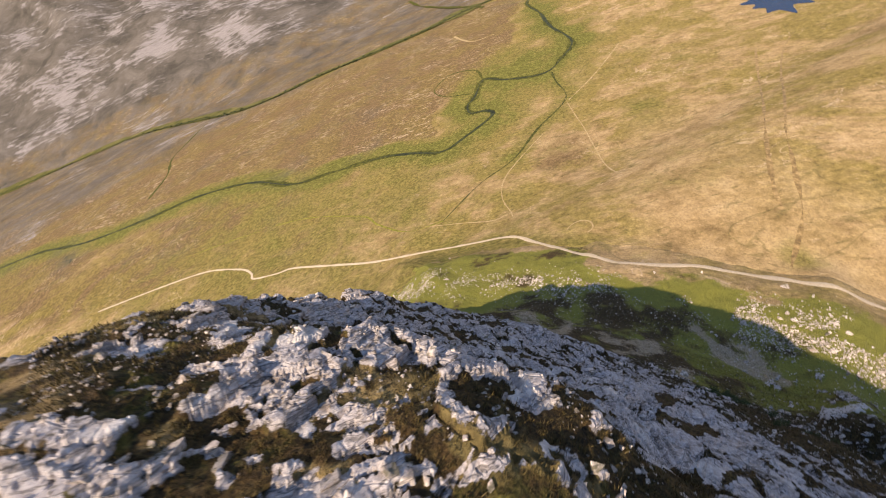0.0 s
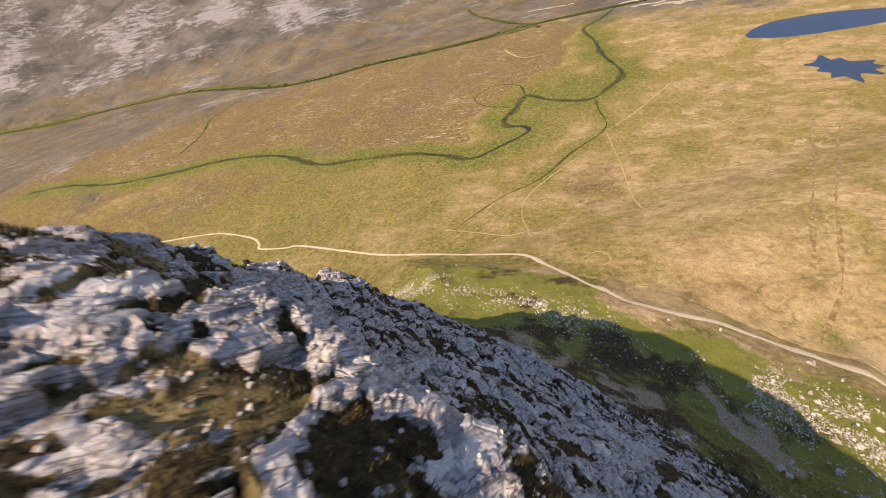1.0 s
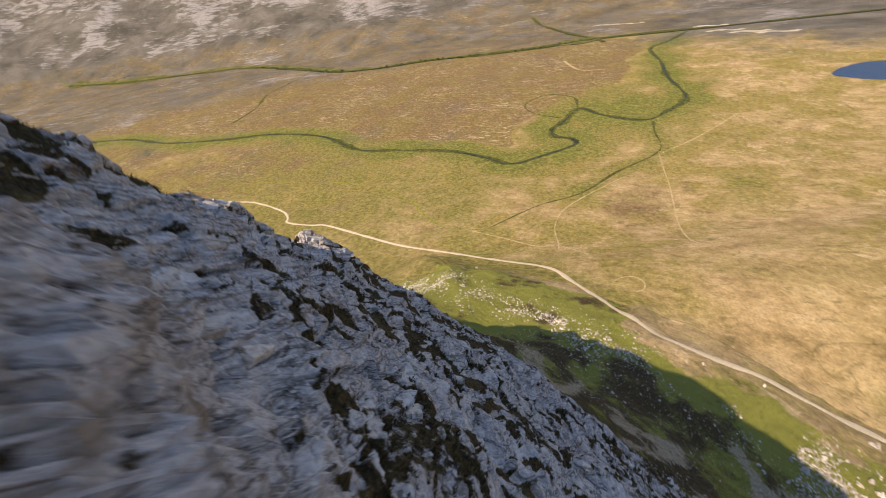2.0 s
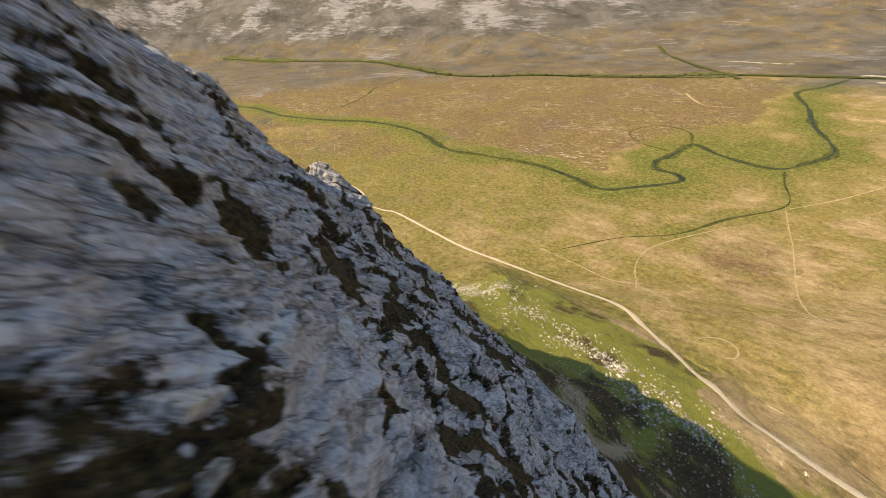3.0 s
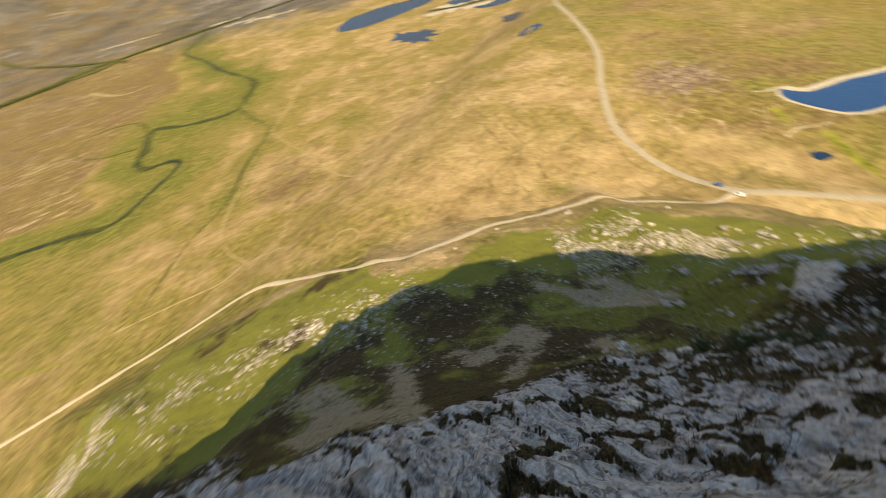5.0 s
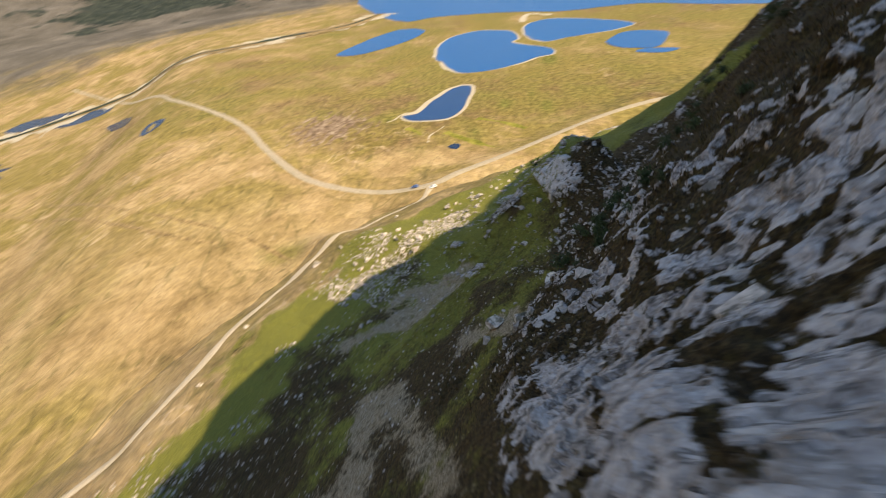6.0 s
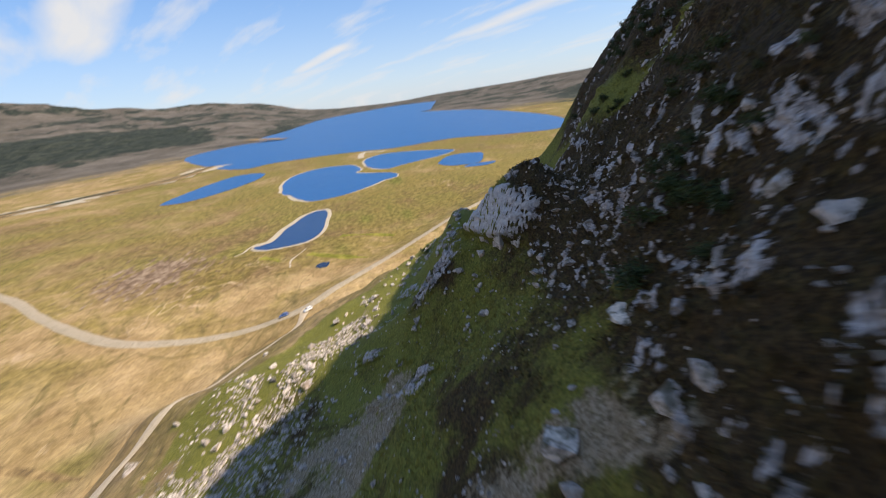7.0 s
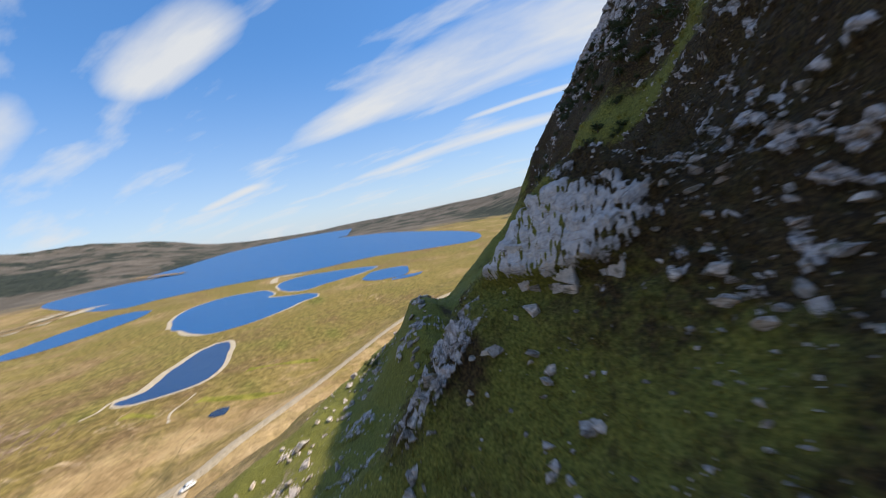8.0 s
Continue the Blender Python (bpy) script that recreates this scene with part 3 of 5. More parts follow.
# ---- meshes ----
def sheet(name, X, Y, Z, material, attrs=(), facets=None):
    """One mesh from a grid of points, with number fields on its corners."""
    rows, cols = X.shape
    idx = np.arange(rows * cols).reshape(rows, cols)
    quads = np.stack([idx[:-1, :-1], idx[:-1, 1:], idx[1:, 1:], idx[1:, :-1]], -1).reshape(-1, 4)
    me = bpy.data.meshes.new(name)
    me.vertices.add(rows * cols)
    me.vertices.foreach_set("co", np.stack([X, Y, Z], -1).reshape(-1).astype(np.float32))
    me.loops.add(quads.size)
    me.loops.foreach_set("vertex_index", quads.reshape(-1).astype(np.int32))
    me.polygons.add(len(quads))
    me.polygons.foreach_set("loop_start", np.arange(0, quads.size, 4, dtype=np.int32))
    me.polygons.foreach_set("loop_total", np.full(len(quads), 4, np.int32))
    me.update(calc_edges=True)
    me.polygons.foreach_set("use_smooth", np.ones(len(quads), bool) if facets is None else ~facets[:-1, :-1].reshape(-1))
    for key, v in attrs:
        a = me.attributes.new(key, "FLOAT", "POINT")
        a.data.foreach_set("value", np.asarray(v, np.float32).reshape(-1))
    me.materials.append(material)
    return new(name, me)


def spline(pts, step=3.0, closed=False):
    """Catmull-Rom through the points, in even steps."""
    p = np.array(pts, float)
    n = len(p)
    out = []
    for i in range(n if closed else n - 1):
        q = [p[(i + k) % n] if closed else p[min(max(i + k, 0), n - 1)] for k in (-1, 0, 1, 2)]
        m = max(2, int(np.linalg.norm(q[2] - q[1]) / step))
        t = (np.arange(m) / m)[:, None]
        out.append(0.5 * (2 * q[1] + (q[2] - q[0]) * t + (2 * q[0] - 5 * q[1] + 4 * q[2] - q[3]) * t ** 2 + (3 * q[1] - q[0] - 3 * q[2] + q[3]) * t ** 3))
    if not closed:
        out.append(p[-1:])
    return np.concatenate(out)


TRACK = [(-700, 205), (-610, 240), (-543, 263), (-499, 271), (-436, 265), (-407, 253), (-391, 241), (-352, 245), (-330, 251), (-261, 245), (-205, 240), (-142, 242), (-89, 235), (-50, 225), (-27, 203), (-7, 185),
         (10, 170), (25, 162), (42, 159), (61, 160), (75, 156), (87, 153), (98, 150), (106, 144), (117, 137), (131, 129), (143, 120), (156, 114), (172, 112)]
ROAD = [(660, 960), (560, 770), (417, 515), (364, 440), (300, 334), (262, 282), (228, 248), (200, 217), (180, 190), (171, 162), (170, 142), (171, 126), (174, 110), (188, 95), (212, 70), (238, 42), (262, 12), (285, -25), (305, -70)]
RIVER = [(-1363, 358), (-1240, 400), (-1062, 410), (-900, 464), (-785, 520), (-635, 533), (-495, 491), (-415, 504), (-316, 520), (-250, 510), (-190, 492), (-158, 525), (-121, 584), (-134, 611), (-163, 617),
         (-176, 655), (-168, 690), (-160, 770), (-110, 738), (-40, 718), (-10, 769), (13, 861), (-30, 1010), (-58, 1162), (-100, 1328), (-60, 1440), (-20, 1600)]
OXBOW = [(-163, 772), (-191, 844), (-253, 859), (-275, 787), (-240, 735), (-180, 712)]
DITCH = [(-2900, 800), (-2650, 950), (-2350, 1130), (-1950, 1260), (-1500, 1200), (-1180, 1130), (-1000, 1160), (-850, 1260), (-680, 1320), (-470, 1410), (-290, 1530), (-80, 1600), (60, 1630), (260, 1690), (500, 1760)]
DRAIN = [(-606, 312), (-506, 345), (-393, 368), (-277, 347), (-232, 315), (-180, 288), (-138, 297), (-107, 365), (-69, 414), (-43, 491), (-4, 580), (-18, 660), (-26, 713)]
TRIBUTARY = [(-1299, 1085), (-1244, 933), (-1190, 810), (-1078, 687), (-1010, 560)]
INLET = [(420, 900), (560, 690), (640, 545), (757, 500), (830, 405), (940, 365)]


def away(x, y, pts, step=12.0):
    """How far each place lies from a line."""
    s = spline(pts, step)
    best = np.full(x.shape, 1e9)
    for px, py in s:
        best = np.minimum(best, (x - px) ** 2 + (y - py) ** 2)
    return np.sqrt(best)


# the valley floor and the far hills: one sheet out to the horizon
def lines(lo, hi, fine_lo, fine_hi, step, grow):
    out = list(np.arange(fine_lo, fine_hi + step, step))
    s, v = step, out[-1]
    while v < hi:
        s *= grow; v += s; out.append(min(v, hi))
    s, v = step, out[0]
    while v > lo:
        s *= grow; v -= s; out.insert(0, max(v, lo))
    return np.array(out)


gx, gy = np.meshgrid(lines(-4750, 4750, -330, 420, 4.0, 1.035), lines(-4750, 4750, 60, 620, 4.0, 1.035))
far = np.hypot(gx, gy)
gx, gy = gx * np.minimum(1, 4800 / far), gy * np.minimum(1, 4800 / far)
gz = land(gx, gy)
dd, ee = gx * GD[0] + gy * GD[1], gx * GE[0] + gy * GE[1]
above = mountain(gx, gy) - valley(gx, gy)
inside = smooth(0, 12, dd + 26) * smooth(0, 22, 186 - dd) * smooth(0, 16, ee + 236) * smooth(0, 16, 196 - ee) * smooth(1.5, 6, above)
near_river = away(gx, gy, RIVER, 14)
wide = 72 + 44 * fbm(gx / 70, gy / 70, 0 * gx, 3, 15)
wet = np.maximum(np.exp(-(near_river / wide) ** 2) * 1.15, np.exp(-(away(gx, gy, DITCH, 30) / 34) ** 2) * 1.1)
wet = np.maximum(wet, np.exp(-(away(gx, gy, DRAIN, 14) / 14) ** 2) * 0.35)
wet = np.maximum(wet, (0.36 + 0.30 * smooth(-60, -220, gx)) * smooth(90, -60, gx) * smooth(205 - 90 * smooth(-40, -160, gx), 260 - 90 * smooth(-40, -160, gx), gy) * smooth(620, 480, gy) * smooth(-900, -500, gx))
wet = np.maximum(wet, np.exp(-(away(gx, gy, DRAIN[-5:], 10) / 30) ** 2) * 0.85)
wet = np.maximum(wet, np.exp(-(((gx + 110) / 190) ** 2 + ((gy - 760) / 200) ** 2)) * 1.15)
wet = np.maximum(wet, np.exp(-(((dd - 172) / 30) ** 2)) * 0.75 * smooth(60, 120, ee) * smooth(330, 260, ee))
wet = np.maximum(wet, 0.75 * smooth(-16, 0, above) * smooth(40, 80, ee))
wet = np.maximum(wet, 0.6 * np.exp(-(((gx - 110) / 10) ** 2 + ((gy - 165) / 14) ** 2)))
wet = np.maximum(wet, 0.7 * np.exp(-(((gx - 262) / 22) ** 2 + ((gy - 95) / 9) ** 2)))
heath = 0.75 * np.exp(-(((gx + 480) / 360) ** 2 + ((gy - 800) / 220) ** 2)) + 0.18 * np.exp(-(((gx - 10) / 90) ** 2 + ((gy - 400) / 110) ** 2)) + 0.35 * np.exp(-(((gx - 190) / 70) ** 2 + ((gy - 330) / 120) ** 2)) + 0.12
heath = heath + 0.35 * np.exp(-(((gx - 310) / 110) ** 2 + ((gy - 170) / 110) ** 2))
wet = np.maximum(wet, 0.5 * np.exp(-(((gx - 300) / 90) ** 2 + ((gy - 150) / 110) ** 2)))
for (px, py, pr, pa) in ((449, 29, 22, 1.1), (310, 41, 14, 1.0), (318, 74, 16, 1.1), (346, 51, 12, 0.9), (262, 95, 13, 1.0), (268, 140, 12, 0.8), (290, 170, 12, 0.9)):
    wet = np.maximum(wet, pa * np.exp(-(((gx - px) / (1.6 * pr)) ** 2 + ((gy - py) / (0.7 * pr)) ** 2)))
peat = 0.74 * np.exp(-(((gx - 272) / 52) ** 2 + ((gy - 212) / 44) ** 2)) + 0.55 * np.exp(-(away(gx, gy, INLET, 20) / 45) ** 2)
heath = heath + 0.30 * smooth(200, 330, gx) * smooth(700, 400, gy)
wet = np.maximum(wet, 0.42 * np.exp(-(away(gx, gy, [(-160, 282), (-60, 262), (40, 258), (110, 262)], 10) / 16) ** 2))
north = np.array(RIVER[:11])
wander = gx + 110 * fbm(gx / 170, gy / 170, 0 * gx, 4, 17)
beyond = gy - np.interp(gx, north[:, 0], north[:, 1])
far_side = gy - np.interp(gx, [q[0] for q in DITCH], [q[1] for q in DITCH])
heath = np.maximum(heath, 1.15 * smooth(38, 62, beyond) * smooth(-12, -40, far_side) * smooth(-95, -190, wander) * smooth(55, 85, away(gx, gy, RIVER[10:22], 14)))
heath = np.maximum(heath, 0.70 * smooth(20, 70, far_side) * smooth(260, -100, gx))
heath = np.maximum(heath, 0.42 * np.exp(-(((gx + 15) / 75) ** 2 + ((gy - 365) / 80) ** 2)))
wet = np.maximum(wet, 0.95 * smooth(-8, 6, far_side) * smooth(46, 26, far_side) * smooth(200, 60, gx))
wet = np.maximum(wet, 0.7 * smooth(62, 44, beyond) * smooth(-14, 0, beyond) * smooth(-140, -220, gx) * smooth(-1300, -900, gx))
wet = wet * (1 - 0.85 * smooth(44, 64, beyond) * smooth(-12, -40, far_side) * smooth(-95, -190, wander) * smooth(45, 75, away(gx, gy, RIVER[10:22], 14)))
for (px, py, rx, ry, pa) in ((86, 470, 26, 50, 0.8), (80, 300, 30, 16, 0.6), (150, 590, 18, 45, 0.6), (75, 800, 26, 40, 0.7), (159, 470, 14, 30, 0.5), (60, 250, 30, 12, 0.6)):
    wet = np.maximum(wet, pa * np.exp(-(((gx - px) / rx) ** 2 + ((gy - py) / ry) ** 2)))
heath = heath - 0.32 * smooth(10, 70, gx) * smooth(240, 170, gx) * smooth(520, 400, gy)
wet = np.maximum(wet, 0.55 * smooth(215, 300, gx) * smooth(640, 380, gy))
wet = np.maximum(wet, 0.98 * np.exp(-(away(gx, gy, RIVER[9:22], 14) / 62) ** 2))
rise = valley(gx, gy)
bearing = np.degrees(np.arctan2(gy, gx))
stone_and_haze = smooth(-45, 90, rise) * smooth(84, 116, bearing)
# far land greyed with distance: haze put into the colour
stone_and_haze = np.maximum(stone_and_haze, 0.85 * np.maximum(smooth(-5, 70, rise), smooth(1000, 1700, far)) * smooth(110, 80, bearing))
stone_and_haze = np.maximum(stone_and_haze, 0.20 * smooth(-120, -420, gx) * smooth(220, 320, gy))
stone_and_haze = np.maximum(stone_and_haze, 0.52 * smooth(62, 92, bearing) * smooth(1150, 1750, far))
heath = heath + 0.36 * smooth(-120, -420, gx) * smooth(160, 260, gy)
heath = heath + 0.16 * smooth(98, 122, bearing) * smooth(450, 1000, far)
# the last term darkens the far hills for cloud shadow and haze
wood_and_shade = smooth(17, 24, bearing) * smooth(60, 40, bearing) * smooth(1900, 2100, far) * smooth(2900, 2500, far) + 0.5 * smooth(-24, -32, bearing) * smooth(900, 1050, far) * smooth(2400, 1500, far) + 0.46 * smooth(1300, 2000, far) * smooth(60, 30, bearing) * smooth(-60, -50, bearing)
gz = gz - 13 * inside * np.clip((gz - 4) / 12, 0, 1)
ground = sheet("ground", gx, gy, gz, M_VALLEY, [("wet", wet), ("heath", heath), ("peat", peat), ("stone_and_haze", stone_and_haze), ("wood_and_shade", wood_and_shade), ("scar", stone_and_haze * smooth(72, 96, bearing))])
tagged(ground, "wide straw-coloured moor floor with boggy green flushes and far stony hills", "ground", kind="structure")


# the mountain: crest, cliff, grass slope and boulder apron
def uneven(stops):
    out = []
    for (a, b, step) in stops:
        out.append(np.arange(a, b, step))
    return np.concatenate(out + [[stops[-1][1]]])


md, mz = np.meshgrid(uneven([(-30, -4, 0.6), (-4, 24, 0.15), (24, 96, 0.2), (96, 125, 0.6), (125, 190, 1.0)]), uneven([(-240, -125, 1.3), (-125, -66, 0.7), (-66, -8, 0.30), (-8, 40, 0.2), (40, 72, 0.36), (72, 120, 0.8), (120, 200, 1.5)]), indexing="ij")
mx, my = md * GD[0] + mz * GE[0], md * GD[1] + mz * GE[1]
hz = land(mx, my)
h = 0.4
nx, ny = (land(mx - h, my) - land(mx + h, my)) / (2 * h), (land(mx, my - h) - land(mx, my + h)) / (2 * h)
nl = np.sqrt(nx ** 2 + ny ** 2 + 1)
nx, ny, nz = nx / nl, ny / nl, 1 / nl
# beds of rock dip gently into the face
BED_N, BED_U = np.array((-0.115, 0.591, 0.799)), np.array((-0.525, 0.645, -0.556))
BED_W = np.cross(BED_N, BED_U)
wob = 0.7 * fbm(mx / 6, my / 6, hz / 6, 3, 29)
bx, by, bz = (mx * q[0] + my * q[1] + hz * q[2] + wob for q in (BED_U, BED_W, BED_N))
run = md * 1.8
patch = fbm(mx / 16, my / 16, hz / 16, 4, 30)
streak = fbm(mz / 6.0 + run / 30, run / 12.0, 0 * md + 3, 4, 32) + 0.8 * fbm(mz / 2.1 + run / 12, run / 4.6, 0 * md + 9, 4, 36)
knots = fbm(bx / (2.6 - 0.6 * (mz < -2)), by / (2.6 - 0.6 * (mz < -2)), bz / (1.3 - 0.65 * (mz < -2)), 4, 37, 0.6)
tops = smooth(17, 8, md)
turf = table([(-240, -40), (-160, 20), (-125, 48), (-100, 66), (-80, 78), (-60, 80), (-45, 81), (-36, 82), (-28, 79), (-17, 75), (-9, 73.5), (0, 74), (8, 72.5), (16, 66), (24, 61), (40, 57), (60, 62), (75, 66), (92, 62), (110, 54), (130, 42), (150, 34), (174, 14), (196, 0)], mz)
lawn = smooth(-3, 4, md + 3.5 * patch + 2 * fbm(mx / 4, my / 4, hz / 4, 3, 28) - turf)
gloom = smooth(16, 0, mz + 5 * patch) * smooth(34, 52, md)
# how readily bare rock shows: clean on the cliff, patchy on the crest, sparse on the heathery flank
need = 0.40 - 0.36 * tops - 0.02 * smooth(60, 84, md)
rock_on = smooth(0.10, -0.06, streak - need) * (1 - gloom) + gloom * smooth(0.10, 0.24, knots + 0.35 * patch - 0.09 - 0.05 * smooth(-22, -34, mz) * smooth(72, 60, md) + 0.16 * smooth(60, 48, md) + 0.07 * smooth(-22, -4, mz) + 0.13 * smooth(-20, -8, mz) * smooth(70, 62, md) - 0.01 * smooth(-36, -28, mz) * smooth(0, -6, mz) * smooth(61, 65, md) + 0.16 * smooth(-12, -3, mz) * smooth(65, 60, md))
rock_on = np.where(tops > 0.5, np.minimum(rock_on, smooth(-0.24, -0.08, knots + 0.3 * streak)), rock_on) * (1 - 0.93 * lawn)
crags = smooth(0.24, 0.40, fbm(mz / 4.0, run / 20, 0 * md + 15, 4, 39)) * smooth(84, 92, md) * smooth(122, 108, md) * smooth(-14, -26, mz)
rock_on = np.clip(np.maximum(rock_on, crags), 0, 1)
h1, g1 = blocks(bx / 8.0, by / 6.0, bz / 1.5, 40)
h2, g2 = blocks(bx / 3.4, by / 2.4, bz / 0.62, 44)
h3, g3 = blocks(bx / 1.5, by / 1.1, bz / 0.40, 48)
coarse = 1 - 0.25 * tops - 0.45 * gloom
block = 1.0 * coarse * h1 - 0.30 * smooth(0.05, 0.0, g1) + 0.42 * h2 - 0.20 * smooth(0.07, 0, g2) + (0.16 + 0.04 * tops + 0.16 * gloom) * h3
soft = fbm(mx / 7, my / 7, hz / 7, 4, 60)
disp = block * (0.10 + 0.90 * rock_on) * (1 - 0.8 * lawn * (1 - rock_on)) + soft * 1.5 * (1 - 0.6 * lawn) + 0.22 * fbm(mx / 1.3, my / 1.3, hz / 1.3, 3, 64) * (1 - 0.8 * rock_on)
disp = disp * smooth(186, 150, md) - 0.30 * (1 - rock_on) * (1 - lawn) + 0.7 * crags - 1.2 * smooth(181, 189, md)
apart = mountain(mx, my) - valley(mx, my)
disp = disp * smooth(0.0, 3.0, apart) * (0.1 + 0.9 * smooth(2.0, 6.0, np.minimum(away(mx, my, TRACK, 4), away(mx, my, ROAD, 4)))) - 1.3 * smooth(1.6, -0.2, apart + 0.8 * patch)
moss = np.clip(1.0 - rock_on + (0.80 * smooth(0.15, 0.0, g1) + 0.50 * smooth(0.12, 0.0, g2)) * smooth(-0.25, 0.25, soft + 0.4 * streak) + 0.2 * smooth(-0.2, -0.9, block) + 0.20 * gloom + 0.6 * np.exp(-((md - 21.5) / 2.6) ** 2 - ((mz - 13) / 4.0) ** 2), 0, 1)
FAN = [(-240, 60), (-150, 90), (-100, 112), (-67, 124), (-45, 133), (-20, 133), (20, 130), (64, 122), (100, 113), (130, 99), (155, 98), (200, 84)]
fan = table(FAN, mz)
# lit paints sunlit turf brighter green from the mountain's shadow edge outwards
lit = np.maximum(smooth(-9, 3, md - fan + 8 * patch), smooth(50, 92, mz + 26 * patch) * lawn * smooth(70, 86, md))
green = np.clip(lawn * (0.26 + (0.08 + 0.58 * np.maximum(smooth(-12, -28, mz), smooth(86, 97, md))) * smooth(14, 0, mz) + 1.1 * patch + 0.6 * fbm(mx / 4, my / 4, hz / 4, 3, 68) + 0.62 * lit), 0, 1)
wall_u, wall_e = md - 79.5 + 0.94 * (mz + 32.1) + 0.5 * soft, mz + 0.6 * fbm(mx / 1.5, my / 1.5, hz / 1.5, 3, 71)
pale = smooth(-4.7, -3.9, wall_u + 1.2 * h2) * smooth(0.35, 0.0, wall_u) * smooth(-41.4, -40.4, wall_e) * smooth(-31.6, -33.0, wall_e + 0.8 * h2)
moss = moss * (1 - pale) + pale * np.clip(0.9 * smooth(0.10, 0.02, g2), 0, 1)
disp = disp + pale * (1.1 - 0.5 * h1) - 0.9 * smooth(0.2, 0.8, wall_u) * smooth(3.0, 1.2, wall_u) * smooth(-42, -40, wall_e) * smooth(-29, -31, wall_e)
ledge = np.exp(-((md - 58 + 0.42 * (mz + 65)) / 4.0) ** 2) * smooth(-42, -60, mz) * smooth(-130, -100, mz)
green = np.maximum(green, ledge) + 0.32 * tops * smooth(-0.3, 0.4, fbm(mx / 2.5, my / 2.5, hz / 2.5, 3, 69))
moss = np.maximum(moss, ledge)
dry = smooth(8, 40, md - fan - 26 * smooth(45, 85, mz) + 16 * patch + 8 * fbm(mx / 5, my / 5, hz / 5, 3, 66))
dry = np.maximum(dry, 0.62 * tops * smooth(-0.3, 0.3, fbm(mx / 3, my / 3, hz / 3, 4, 67)))


def chute(d0, e0, d1, e1, width):
    """A runnel of loose stones between two places of the slope."""
    t = np.clip(((md - d0) * (d1 - d0) + (mz - e0) * (e1 - e0)) / ((d1 - d0) ** 2 + (e1 - e0) ** 2), 0, 1)
    return np.exp(-((md - d0 - t * (d1 - d0)) ** 2 + (mz - e0 - t * (e1 - e0)) ** 2) / (width * (0.6 + 0.4 * t)) ** 2)


runnels = [(57, 37, 84, 62, 7), (62, 40, 70, 52, 6), (82, 26, 96, 14, 4.5), (84, 24, 90, 30, 4), (100, -28, 114, -16, 5), (102, -22, 106, -10, 4.5), (98, -22, 118, 2, 3.2), (76, -2, 82, 0, 3.5), (60, 32, 92, 46, 4), (70, 22, 92, 10, 3.5), (73, 3, 77, -1, 1.9)]
scree = np.clip(sum(chute(*r) for r in runnels), 0, 1) * 0.9 * smooth(56, 64, md)
scree = np.maximum(scree, 0.34 * np.exp(-((md - fan) / 9) ** 2) * smooth(-8, -30, mz) * smooth(0.4, -0.1, fbm(mx / 11, my / 11, hz / 11, 3, 73)))
scree = np.maximum(scree, 0.9 * np.exp(-((mz - 141) / 7) ** 2 - ((md - 74.5) / 5) ** 2))
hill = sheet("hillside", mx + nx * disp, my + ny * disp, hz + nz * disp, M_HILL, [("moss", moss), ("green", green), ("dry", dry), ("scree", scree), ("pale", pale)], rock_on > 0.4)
tagged(hill, "steep grey quartzite mountainside with mossy ledges above a grassy apron", "mountainside", kind="structure")


def ribbon(name, pts, width, lift, material, label, category, step=3.0, rough=0.25, seed=0, wave=9.0):
    """A strip that lies on the land along a line."""
    s = spline(pts, step)
    t = np.gradient(s, axis=0)
    t /= np.linalg.norm(t, axis=1, keepdims=True) + 1e-9
    side = np.stack([-t[:, 1], t[:, 0]], 1)
    k = np.arange(len(s)) * step / wave
    w = width * (1 + rough * fbm(k, 0 * k, 0 * k, 3, seed) * 1.3)
    off = np.array([-0.5, -0.25, 0.0, 0.25, 0.5])
    P = s[:, None, :] + side[:, None, :] * (w[:, None] * off)[..., None]
    Z = land(P[..., 0], P[..., 1]) + lift + np.array([-0.25, 0.0, 0.04, 0.0, -0.25]) * min(1.0, width / 4)
    return tagged(sheet(name, P[..., 0], P[..., 1], Z, material), label, category, kind="structure")


ribbon("footpath", TRACK, 3.4, 0.35, M_GRAVEL, "pale stony footpath across the foot of the slope", "path", 2.5, 0.35, 1)
ribbon("gravel_road", ROAD, 5.0, 0.30, M_ROAD, "pale gravel access road bending across the moor", "road", 3.0, 0.12, 2)
ribbon("stream_bank", RIVER, 15, 0.12, M_BANK, "dark green rushes along both banks of the stream", "stream bank", 3.0, 0.75, 40, 45.0)
ribbon("stream_bank", OXBOW, 6, 0.13, M_BANK, "dark green rushes in an old loop of the stream", "stream bank", 3.0, 0.8, 41, 40.0)
ribbon("meadow", [(x + 10, y + 24) for x, y in DITCH[:11]], 52, 2.0, M_MEADOW, "olive green wet meadow beside the far stream", "meadow", 12.0, 0.95, 48, 150.0)
ribbon("stream_bank", DITCH, 22, 2.4, M_BANK, "dark green rushes and bushes along the far stream", "stream bank", 12.0, 0.9, 42, 120.0)
ribbon("stream_bank", TRIBUTARY, 7, 0.4, M_BANK, "dark green rushes along a side stream", "stream bank", 9.0, 0.9, 43, 60.0)
ribbon("stream_bank", DRAIN[6:], 3.6, 0.14, M_BANK, "dark green rushes along a narrow drain", "stream bank", 5.0, 0.9, 44, 30.0)
ribbon("stream_bank", DRAIN[:7], 2.0, 0.14, M_FLUSH, "faint line of rushes along an old drain", "stream bank", 5.0, 0.9, 45, 30.0)
